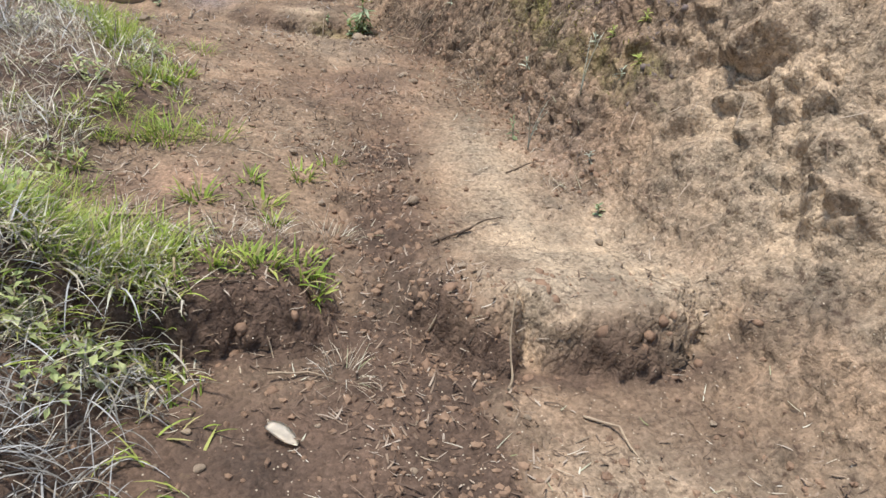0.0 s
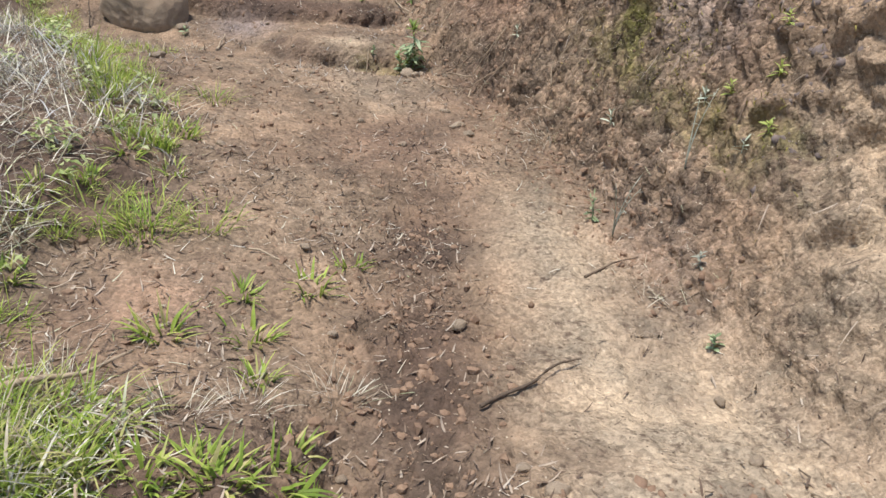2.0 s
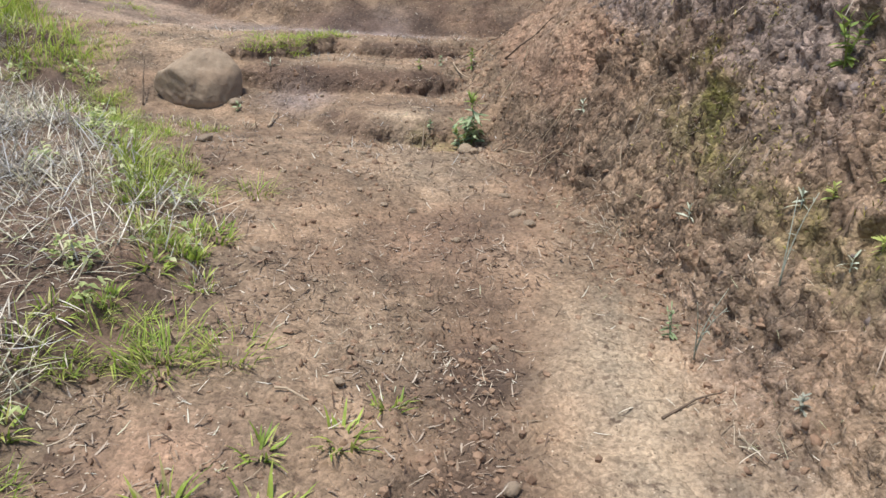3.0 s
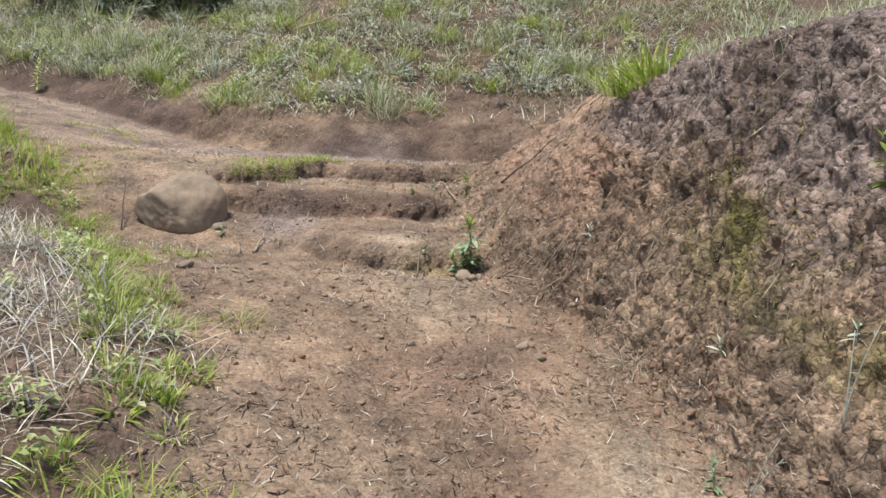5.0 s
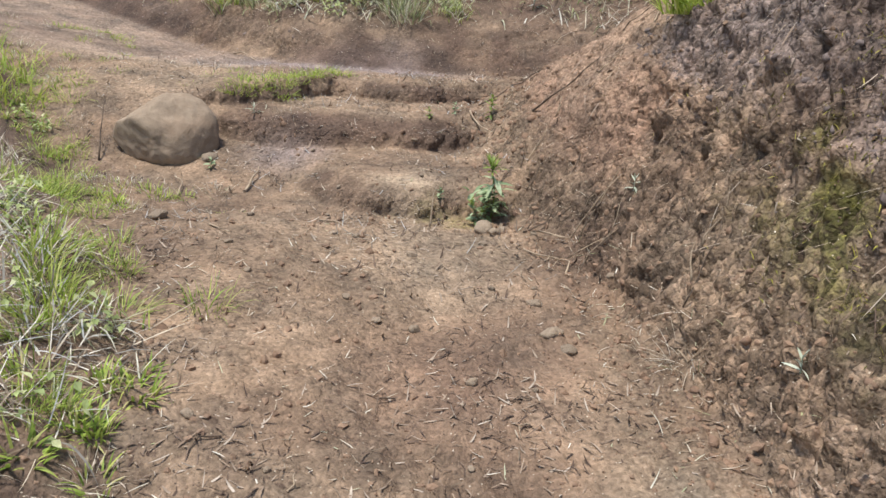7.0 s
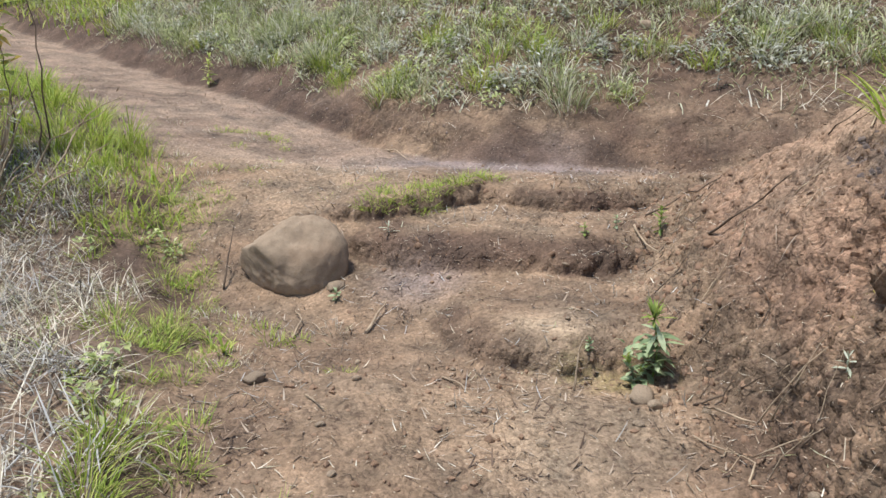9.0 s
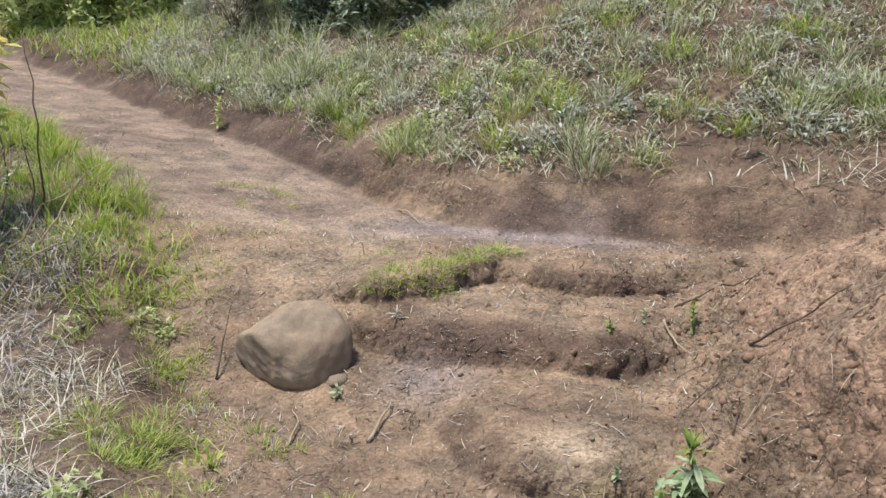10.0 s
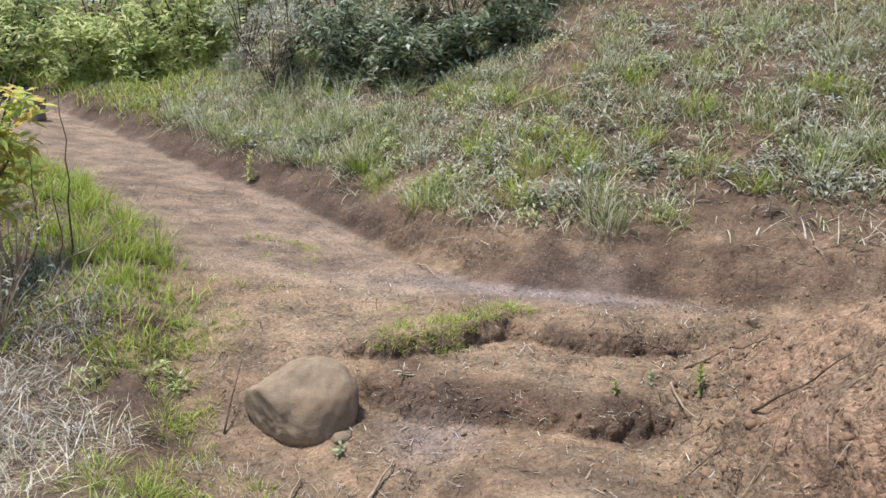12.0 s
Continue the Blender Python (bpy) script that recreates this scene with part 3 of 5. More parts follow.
def stone(x, y, size, k, label="small pale tan stone lying on the dirt path"):
    ob = new("stone", STONES[k % 6])
    z, _ = drop(x, y)
    ob.matrix_world = pose(x, y, z + size * 0.22, rng.uniform(-15, 15), rng.uniform(-15, 15), rng.uniform(0, 360)) @ Matrix.Scale(size, 4)
    return tagged(ob, label, "stone", "loose stones on the path")


for k, (x, y, size) in enumerate([(-1.33, 6.15, 0.042), (0.10, 6.38, 0.055), (0.14, 6.28, 0.03), (0.18, 6.33, 0.025), (0.23, 5.60, 0.030), (0.26, 5.38, 0.036), (0.30, 5.28, 0.028), (-1.36, 7.24, 0.045), (-0.01, 3.56, 0.026), (0.07, 2.76, 0.026)]):
    stone(x, y, size, k)
for k in range(64):
    y = rng.uniform(2.1, 8.6)
    x = rng.uniform(-0.9 - 0.25 * max(0, y - 5), min(0.75, right_foot(y) + 0.05))
    if abs(x + 1.6) > 0.4 or abs(y - 7.4) > 0.45:
        stone(x, y, rng.uniform(0.008, 0.022), k, "tiny brown pebble half bedded in trodden dirt")
for x, y, size in ((-3.9, 13.0, 0.11), (-1.0, 12.0, 0.06), (0.3, 11.0, 0.07)):
    stone(x, y, size, 2, "buff stone showing through the grassy bank")


def bare(x, y):
    """Where feet and rain keep the dust clean."""
    spot = lambda cx, cy, rx, ry: np.exp(-(((x - cx) / rx) ** 2 + ((y - cy) / ry) ** 2))
    return np.clip(1 - 1.5 * spot(0.45, 3.0, 0.5, 0.75) - 1.1 * spot(0.4, 4.1, 0.28, 0.6) - 1.1 * spot(-0.05, 5.9, 0.38, 0.75) - 0.6 * smooth(8.6, 9.2, y) - 0.6 * spot(-0.9, 7.4, 0.4, 0.3), 0.04, 1)


def clods(n, x0, x1, y0, y1, keep, small, large, material, label):
    base = bmesh.new()
    bmesh.ops.create_icosphere(base, subdivisions=1, radius=1.0)
    base.verts.ensure_lookup_table()
    shape = np.array([v.co for v in base.verts])
    tris = [tuple(v.index for v in f.verts) for f in base.faces]
    base.free()
    pos = scatter(n, x0, x1, y0, y1, keep)
    m = len(pos)
    size = small + (large - small) * rng.uniform(0, 1, m) ** 3
    pts = shape[None] * rng.uniform(0.55, 1.25, (m, 12, 1)) * rng.uniform(0.5, 1.2, (m, 1, 3)) * size[:, None, None] + pos[:, None, :] + np.array([0, 0, 0.006])
    faces = [tuple(i * 12 + j for j in t) for i in range(m) for t in tris]
    return tagged(new("soil_crumbs", mesh_from("soil_crumbs", pts.reshape(-1, 3), faces, material, False)), label, "soil", kind="stuff")


clods(22000, -1.2, 0.95, 1.9, 6.6, lambda x, y: bare(x, y) * (0.14 + 0.8 * np.exp(-((x + 0.12) / 0.22) ** 2) * smooth(4.6, 3.6, y) + 0.5 * smooth(0.3, 0.0, np.abs(x - right_foot(y) + 0.1)) * smooth(3.4, 4.4, y)), 0.003, 0.021, CLOD, "dark crumbled soil strewn along the worn path")
clods(3500, -1.6, 1.1, 6.4, 9.4, lambda x, y: 0.06 + 0.75 * smooth(-0.15, 0.35, x), 0.003, 0.018, CLOD, "reddish crumbled soil on the dirt steps")
clods(3000, 0.85, 1.7, 4.2, 7.0, lambda x, y: 0.5 + 0 * x, 0.004, 0.014, CLOD, "loose soil crumbs clinging to the cut bank")


def chunks(name, n, x0, x1, y0, y1, keep, small, large, tall, material, label):
    """Lumps of earth bedded in a steep face, joined into one mesh."""
    base = bmesh.new()
    bmesh.ops.create_icosphere(base, subdivisions=1, radius=1.0)
    base.verts.ensure_lookup_table()
    shape = np.array([v.co for v in base.verts])
    tris = np.array([[v.index for v in f.verts] for f in base.faces])
    base.free()
    x, y = rng.uniform(x0, x1, n), rng.uniform(y0, y1, n)
    ok = rng.uniform(0, 1, n) < keep(x, y)
    points, faces = [], []
    for a, b in zip(x[ok], y[ok]):
        z, nrm = drop(a, b)
        size = small + (large - small) * rng.uniform() ** 2.5
        k = rng.uniform(0, 50)
        form = shape * (1 + 0.55 * fbm(shape[:, 0] * 1.3 + k, shape[:, 1] * 1.3, shape[:, 2] * 1.3, 2, 81))[:, None]
        form = form * rng.uniform(0.6, 1.25, 3) * np.array([0.75, 1.0, tall]) * size
        spin = np.array(Euler(rng.uniform(-0.6, 0.6, 3)).to_matrix())
        faces.append(tris + len(points) * len(shape))
        points.append(form @ spin.T + np.array((a, b, z)) - np.array(nrm) * size * 0.35)
    data = mesh_from(name, np.concatenate(points), np.concatenate(faces).tolist(), material)
    return tagged(new(name, data), label, "earth", kind="stuff")


RED_EARTH = rock("red_earth", (0.17, 0.105, 0.068), (0.27, 0.17, 0.108), (0.12, 0.08, 0.055), 14)
GREY_EARTH = rock("grey_earth", (0.14, 0.105, 0.09), (0.26, 0.205, 0.178), (0.10, 0.075, 0.064), 14)
chunks("grey_earth_lumps", 7000, 0.8, 2.0, 3.7, 6.8, lambda x, y: 0.8 * smooth(0.15, 0.4, x - right_foot(y)), 0.004, 0.022, 0.9, GREY_EARTH, "dark grey crumbled earth on the upper bank")
chunks("bank_foot_lumps", 900, 0.1, 0.95, 3.6, 6.9, lambda x, y: smooth(0.28, 0.0, np.abs(x - right_foot(y) + 0.05)), 0.005, 0.028, 0.7, RED_EARTH, "crumbled reddish earth along the bank foot")
chunks("ridge_lumps", 2600, 0.1, 1.3, 6.5, 8.3, lambda x, y: 0.25 + 0.75 * np.exp(-((x - 0.36) / 0.22) ** 2) * smooth(6.9, 7.2, y), 0.004, 0.034, 0.7, RED_EARTH, "loose reddish clods on the soil ridge")
chunks("step_lumps", 700, -1.3, 0.3, 6.4, 8.6, lambda x, y: 0.12 + 0.88 * (trail_height(x, y + 0.06) - trail_height(x, y - 0.06) > 0.045), 0.005, 0.03, 0.8, RED_EARTH, "earth lumps in the faces of the dirt steps")
chunks("lip_lumps", 900, -4.5, 1.6, 8.2, 12, lambda x, y: smooth(0.35, 0.15, np.abs(y - back_foot(x) - 0.15)), 0.006, 0.024, 0.7, GREY_EARTH, "dark earth lumps in the face of the hillside cut")
chunks("earth_step_lumps", 260, -0.95, 0.9, 2.42, 2.78, lambda x, y: 0.6 + 0 * x, 0.006, 0.03, 0.8, RED_EARTH, "earth lumps in the face of the low step")


# ---- sticks and twigs ----

def stick(points, radius, material, label, bend=0.02):
    """A dry stick through ground points (x, y, lift)."""
    ctrl = [on_ground(x, y) + Vector((0, 0, lift + radius)) for x, y, lift in points]
    line = []
    for a, b in zip(ctrl, ctrl[1:]):
        for k in range(4):
            p = a.lerp(b, k / 4)
            line.append(p + Vector([noise.noise(p * 7 + Vector((j * 9, 0, 0))) * bend for j in range(3)]) * (1 if line else 0))
    line.append(ctrl[-1])
    n = len(line)
    data = bpy.data.meshes.new("stick")
    bm = tube(line, [radius * (1 - 0.65 * k / (n - 1)) for k in range(n)])
    base = line[0].copy()
    bmesh.ops.translate(bm, vec=-base, verts=bm.verts)
    bm.to_mesh(data)
    bm.free()
    data.materials.append(material)
    ob = new("stick", data)
    ob.location = base
    return tagged(ob, label, "stick", "fallen sticks and twigs")


PALE_STICK = "thin bleached dry stick lying on the dirt"
stick([(-1.14, 3.05, 0.03), (-1.02, 3.14, 0.025), (-0.89, 3.26, 0.03)], 0.011, TWIG, "thick bleached root end sticking out of the verge")
stick([(-1.2, 3.2, 0.0), (-1.0, 3.27, 0.03), (-0.98, 3.42, 0.02)], 0.005, TWIG, PALE_STICK)
stick([(-1.05, 3.1, 0.02), (-1.08, 3.3, 0.05), (-1.0, 3.5, 0.02)], 0.004, TWIG, PALE_STICK)
stick([(0.06, 2.38, 0.0), (0.07, 2.44, 0.08), (0.11, 2.56, 0.13)], 0.005, TWIG, "dry stalk leaning against the dirt step")
stick([(-0.02, 3.15, 0.01), (0.14, 3.24, 0.012), (0.24, 3.32, 0.015), (0.31, 3.35, 0.01)], 0.006, DARK_TWIG, "curved dark twig lying on pale dust")
stick([(-0.66, 3.90, 0.01), (-0.56, 3.87, 0.012), (-0.46, 3.86, 0.0)], 0.005, TWIG, PALE_STICK)
stick([(0.47, 3.84, 0.0), (0.58, 3.90, 0.01), (0.70, 3.95, 0.02)], 0.005, DARK_TWIG, "dark twig at the foot of the bank")
stick([(-0.15, 6.42, 0.0), (-0.13, 6.50, 0.12), (-0.11, 6.56, 0.17)], 0.005, TWIG, "dry stalk leaning against the lowest step")
stick([(-1.09, 6.83, 0.0), (-1.08, 6.98, 0.02), (-1.07, 7.13, 0.02)], 0.009, TWIG, "bleached split stick lying below the boulder")
stick([(-0.67, 6.46, 0.0), (-0.58, 6.34, 0.01), (-0.52, 6.22, 0.0)], 0.005, TWIG, PALE_STICK)
stick([(-1.40, 6.72, 0.0), (-1.43, 6.9, 0.03), (-1.50, 7.06, 0.02)], 0.006, TWIG, PALE_STICK)
stick([(-1.08, 6.03, 0.0), (-0.95, 5.90, 0.01)], 0.005, TWIG, PALE_STICK)
stick([(0.11, 7.72, 0.02), (0.17, 7.6, 0.03), (0.23, 7.50, 0.0)], 0.007, TWIG, "short bleached stick on the loose soil")
stick([(0.40, 7.15, 0.0), (0.55, 7.05, 0.02), (0.70, 7.0, 0.02)], 0.006, DARK_TWIG, "dark root lying along the ridge of soil")
stick([(0.18, 7.95, 0.02), (0.34, 7.96, 0.03), (0.50, 7.62, 0.03)], 0.006, DARK_TWIG, "dark root lying along the ridge of soil")
stick([(-1.74, 9.80, 0.0), (-1.62, 9.6, 0.03), (-1.46, 9.35, 0.0)], 0.006, TWIG, PALE_STICK)
stick([(-0.62, 2.48, 0.03), (-0.5, 2.5, 0.02), (-0.42, 2.46, 0.0)], 0.004, TWIG, PALE_STICK)
stick([(-0.66, 2.72, 0.0), (-0.60, 2.56, -0.02), (-0.5, 2.46, 0.0)], 0.004, TWIG, "bent root hanging over the dark earth step")
stick([(-0.88, 2.72, 0.06), (-0.86, 2.56, 0.03), (-0.80, 2.44, 0.0)], 0.004, TWIG, "pale stalk hanging over the earth step")
stick([(0.26, 2.28, 0.0), (0.32, 2.2, 0.03), (0.36, 2.08, 0.0)], 0.005, TWIG, PALE_STICK)
stick([(0.30, 6.25, 0.01), (0.45, 6.12, 0.03), (0.62, 6.05, 0.05)], 0.005, TWIG, "bare twig at the foot of the bank")
stick([(0.25, 6.1, 0.0), (0.42, 5.95, 0.03), (0.58, 5.85, 0.05)], 0.004, TWIG, "bare twig at the foot of the bank")
stick([(-1.35, 11.6, 0.12), (-0.9, 11.9, 0.1), (-0.4, 12.1, 0.1)], 0.012, TWIG, "fallen grey branch caught in the slope grass")
stick([(0.7, 10.6, 0.1), (1.1, 10.9, 0.12), (1.7, 11.1, 0.1)], 0.008, TWIG, "fallen grey branch caught in the slope grass")
stick([(-1.95, 7.2, 0.0), (-1.98, 7.35, 0.08), (-2.0, 7.5, 0.15)], 0.006, DARK_TWIG, "dark twig standing beside the boulder")
for k in range(70):
    y = rng.uniform(2.0, 9.2)
    x = rng.uniform(left_edge(y) + 0.1, right_foot(y) + 0.1)
    if abs(x + 1.6) < 0.4 and abs(y - 7.4) < 0.45:
        continue
    a, s = rng.uniform(0, 6.28), rng.uniform(0.04, 0.13)
    stick([(x, y, 0.002), (x + 0.5 * s * math.cos(a), y + 0.5 * s * math.sin(a), 0.008), (x + s * math.cos(a + 0.4), y + s * math.sin(a + 0.4), 0.002)], rng.uniform(0.0018, 0.0038), TWIG if k % 3 else DARK_TWIG, "short thin dry twig on trodden soil", 0.012)

for k in range(34):
    # fallen stalks caught in the hillside grass
    x = rng.uniform(-4.5, 2.0)
    y = back_foot(x) + rng.uniform(0.5, 3.2)
    a, s = rng.uniform(-0.5, 1.2), rng.uniform(0.25, 0.8)
    stick([(x, y, 0.03), (x + 0.5 * s * math.cos(a), y + 0.5 * s * math.sin(a), 0.09), (x + s * math.cos(a + 0.3), y + s * math.sin(a + 0.3), 0.06)], rng.uniform(0.004, 0.009), TWIG if k % 4 else DARK_TWIG, "dry grey stalk caught in the hillside grass", 0.05)
for k in range(46):
    # roots on the loose soil ridge, twigs in the corner under the bank
    if k < 28:
        x, y = rng.uniform(0.15, 0.95), rng.uniform(6.6, 8.0)
    else:
        y = rng.uniform(5.3, 6.4)
        x = right_foot(y) + rng.uniform(-0.22, 0.12)
    a, s = rng.uniform(-0.6, 1.3), rng.uniform(0.10, 0.26)
    stick([(x, y, 0.002), (x + 0.5 * s * math.cos(a), y + 0.5 * s * math.sin(a), 0.02), (x + s * math.cos(a + 0.5), y + s * math.sin(a + 0.5), 0.004)], rng.uniform(0.002, 0.0045), TWIG if k % 2 else DARK_TWIG, "thin dry root lying on loose reddish soil" if k < 28 else "thin dry twig at the foot of the bank", 0.03)

# litter of straw and shredded grass
pos = scatter(2600, -2.2, 0.3, 5.6, 8.6, lambda x, y: (x > left_edge(y) - 0.1) * (x < right_foot(y) + 0.1) * (0.12 + 0.88 * smooth(0.0, 0.45, fbm(x * 3.1, y * 3.1, 0, 3, 39))) * ((np.abs(x + 1.6) > 0.34) | (np.abs(y - 7.35) > 0.3)))
tagged(new("stalk_litter", blades("stalk_litter", pos + np.array([0, 0, 0.007]), (0.02, 0.08), (0.004, 0.009), (1.0, 1.6), (-1.0, 0.7), FIBRE, 4)), "shredded brown stalks trodden into the path", "litter", kind="stuff")
pos = scatter(1500, -2.4, 0.4, 5.8, 9.0, lambda x, y: (x > left_edge(y) - 0.1) * (0.1 + 0.9 * smooth(0.1, 0.5, fbm(x * 2.4, y * 2.4, 0, 3, 49))) * ((np.abs(x + 1.6) > 0.34) | (np.abs(y - 7.35) > 0.3)))
tagged(new("pale_straw_litter", blades("pale_straw_litter", pos + np.array([0, 0, 0.009]), (0.03, 0.11), (0.003, 0.006), (1.0, 1.6), (-0.9, 0.6), BLEACHED, 4)), "pale straw bits strewn round the dirt steps", "straw", kind="stuff")
pos = scatter(9500, -3.2, 0.95, 1.9, 9.6, lambda x, y: (x > left_edge(y) - 0.2) * (x < right_foot(y) + 0.25) * (0.25 + 0.6 * smooth(0.2, 0.6, value_noise(x * 2.2, y * 2.2, 0, 31)) + 0.3 * smooth(0.5, 0.1, np.abs(x - right_foot(y)))) * bare(x, y))
tagged(new("straw_litter", blades("straw_litter", pos + np.array([0, 0, 0.008]), (0.015, 0.07), (0.003, 0.006), (1.2, 1.6), (-0.7, 0.5), STRAW, 4)), "scattered bits of dry straw over the path", "straw", kind="stuff")
pos = scatter(40000, -2.4, 0.95, 1.9, 9.4, lambda x, y: (x > left_edge(y) - 0.1) * (x < right_foot(y) + 0.25) * (0.04 + 0.8 * smooth(0.0, 0.5, fbm(x * 2.6, y * 1.8, 0, 3, 37)) + 0.6 * np.exp(-((x + 0.1) / 0.3) ** 2)) * bare(x, y) * (1 - 0.75 * smooth(6.2, 6.8, y)))
tagged(new("root_litter", blades("root_litter", pos + np.array([0, 0, 0.007]), (0.012, 0.06), (0.003, 0.009), (1.0, 1.65), (-1.1, 0.7), FIBRE, 4)), "dark shredded roots and stalk bits on the path", "litter", kind="stuff")


def dead_leaf():
    bm = bmesh.new()
    grid = [[None] * 5 for _ in range(9)]
    for i in range(9):
        t = i / 8
        w = 0.026 * math.sin(math.pi * min(1, t * 0.9 + 0.08)) ** 0.6
        for j in range(5):
            u = j / 2 - 1
            grid[i][j] = bm.verts.new(((t - 0.5) * 0.105, u * w, 0.010 * u * u + 0.006 * math.sin(5 * t)))
    for i in range(8):
        for j in range(4):
            bm.faces.new((grid[i][j], grid[i + 1][j], grid[i + 1][j + 1], grid[i][j + 1])).smooth = True
    bmesh.ops.solidify(bm, geom=bm.faces[:], thickness=0.0015)
    data = bpy.data.meshes.new("dead_leaf")
    bm.to_mesh(data)
    bm.free()
    data.materials.append(DRY_LEAF)
    ob = new("dead_leaf", data)
    ob.matrix_world = pose(-0.59, 2.26, drop(-0.59, 2.26)[0] + 0.012, 4, 8, -38)
    tagged(ob, "bleached curled dead leaf lying on dark dirt", "leaf")


dead_leaf()


# ---- grass tufts ----
def tuft_mesh(n, spread, length, width, lean, material, segs=3):
    a, r = rng.uniform(0, 6.283, n), spread * np.sqrt(rng.uniform(0, 1, n))
    pos = np.stack([r * np.cos(a), r * np.sin(a), np.full(n, -0.01)], -1)
    return blades("grass_tuft", pos, length, width, lean, (0.3, 1.3), material, segs, a + rng.uniform(-0.8, 0.8, n))


FINE = [tuft_mesh(70, 0.09, (0.05, 0.16), (0.003, 0.007), (0.1, 0.9), GREEN, 4) for _ in range(4)]
BROAD = [tuft_mesh(36, 0.05, (0.04, 0.11), (0.007, 0.013), (0.1, 1.0), GREEN, 4) for _ in range(4)]
TALL = [tuft_mesh(60, 0.08, (0.12, 0.30), (0.004, 0.008), (0.05, 0.6), LIME, 4) for _ in range(3)]
LOW = [tuft_mesh(80, 0.10, (0.03, 0.09), (0.003, 0.006), (0.2, 1.1), LIME, 3) for _ in range(3)]
DRY = [tuft_mesh(50, 0.07, (0.06, 0.17), (0.002, 0.004), (0.1, 1.0), STRAW, 4) for _ in range(3)]


def tuft(kind, x, y, size, label, k):
    ob = new("grass_tuft", kind[k % len(kind)])
    z, nrm = drop(x, y)
    lean = nrm.lerp(Vector((0, 0, 1)), 0.6).normalized()
    ob.matrix_world = Matrix.Translation((x, y, z)) @ Vector((0, 0, 1)).rotation_difference(lean).to_matrix().to_4x4() @ pose(0, 0, 0, 0, 0, rng.uniform(0, 360)) @ Matrix.Scale(size, 4)
    return tagged(ob, label, "grass", "grass tufts along the path")


def tufts(kind, places, label, size=1.0, jitter=0.0, repeat=1):
    for k, (x, y) in enumerate(places):
        for j in range(repeat):
            tuft(kind, x + rng.normal() * jitter, y + rng.normal() * jitter, size * rng.uniform(0.8, 1.2), label, k + j)


tufts(BROAD, [(-0.66, 3.64), (-0.85, 3.42), (-0.62, 3.45), (-0.46, 3.72), (-0.33, 3.88), (-0.78, 2.79), (-0.66, 2.80), (-0.62, 2.78), (-0.52, 2.80), (-0.46, 2.78), (-0.70, 2.83), (-0.49, 2.92), (-0.58, 3.2), (-0.95, 2.86)], "broad-bladed bright green grass tuft on bare dirt", 0.95)
tufts(DRY, [(-0.38, 3.20), (-0.40, 2.5), (0.68, 5.18), (0.67, 5.15), (-0.75, 3.0), (-0.6, 3.05)], "wispy dry grass tuft on bare dirt", 0.9)
tufts(FINE, [(-1.05, 4.02), (-1.12, 4.08), (-0.98, 4.06), (-0.80, 4.08), (-1.0, 3.96)], "bright green grass tuft at the path edge", 1.0, 0.02)
tufts(BROAD, [(-1.07, 4.66), (-0.95, 4.60), (-1.14, 4.52), (-0.92, 4.80), (-1.01, 4.84), (-1.06, 4.80), (-1.08, 4.58), (-0.94, 4.49), (-1.16, 4.51), (-1.2, 4.75)], "low spreading green grass patch at the path edge", 0.85, 0.05)
tufts(FINE, [(-1.15, 2.93), (-1.17, 2.84), (-1.04, 2.88), (-0.98, 2.86), (-1.08, 2.78), (-1.24, 2.95), (-1.3, 3.05), (-1.25, 2.75), (-1.4, 2.95), (-1.12, 3.02), (-1.35, 2.8), (-1.05, 2.72)], "thick bright green grass tuft over the earth step", 1.0, 0.05, 2)
tufts(TALL, [(-1.33, 5.04), (-1.43, 5.28), (-1.36, 5.15), (-1.5, 5.5)], "tall upright green grass tuft on the verge", 0.8, 0.02)
tufts(FINE, [(-1.44, 5.36), (-1.49, 5.73), (-1.84, 6.59), (-1.6, 6.0), (-1.7, 6.25), (-2.22, 7.11), (-2.07, 6.9), (-1.3, 4.95), (-1.2, 4.6)], "green grass tuft on the verge", 0.65, 0.06)
tufts(LOW, [(-1.28, 7.90), (-1.20, 7.94), (-1.14, 8.00), (-1.08, 8.07), (-1.02, 8.15), (-0.93, 8.32), (-0.86, 8.44), (-0.78, 8.53)], "lime-green grass cushion on the top step", 1.0, 0.045, 2)
tufts(LOW, [(-3.15, 9.72), (-3.02, 9.84), (-2.90, 9.83), (-2.80, 9.80), (-2.68, 9.72), (-2.55, 9.62), (-2.37, 7.92), (-2.5, 8.1)], "flat lime-green grass patch on the path", 0.9, 0.03)
tufts(TALL, [(-4.61, 9.29), (-4.20, 9.10), (-3.85, 8.88), (-3.63, 8.45), (-3.52, 8.67), (-3.39, 8.75), (-3.28, 8.15), (-4.0, 9.3), (-4.4, 9.6), (-3.7, 9.0), (-4.8, 9.7), (-5.2, 10.0), (-3.9, 8.6), (-4.3, 8.8)], "lush green grass clump beside the path", 1.0, 0.08, 2)
tufts(FINE, [(-2.74, 7.49), (-2.72, 7.19), (-2.32, 7.59), (-2.23, 7.12), (-2.08, 6.67), (-2.14, 6.50), (-1.96, 6.79), (-2.92, 7.86), (-3.26, 8.5), (-2.6, 7.7), (-1.85, 6.6), (-1.95, 6.5)], "green grass tuft on the verge", 0.8, 0.05)

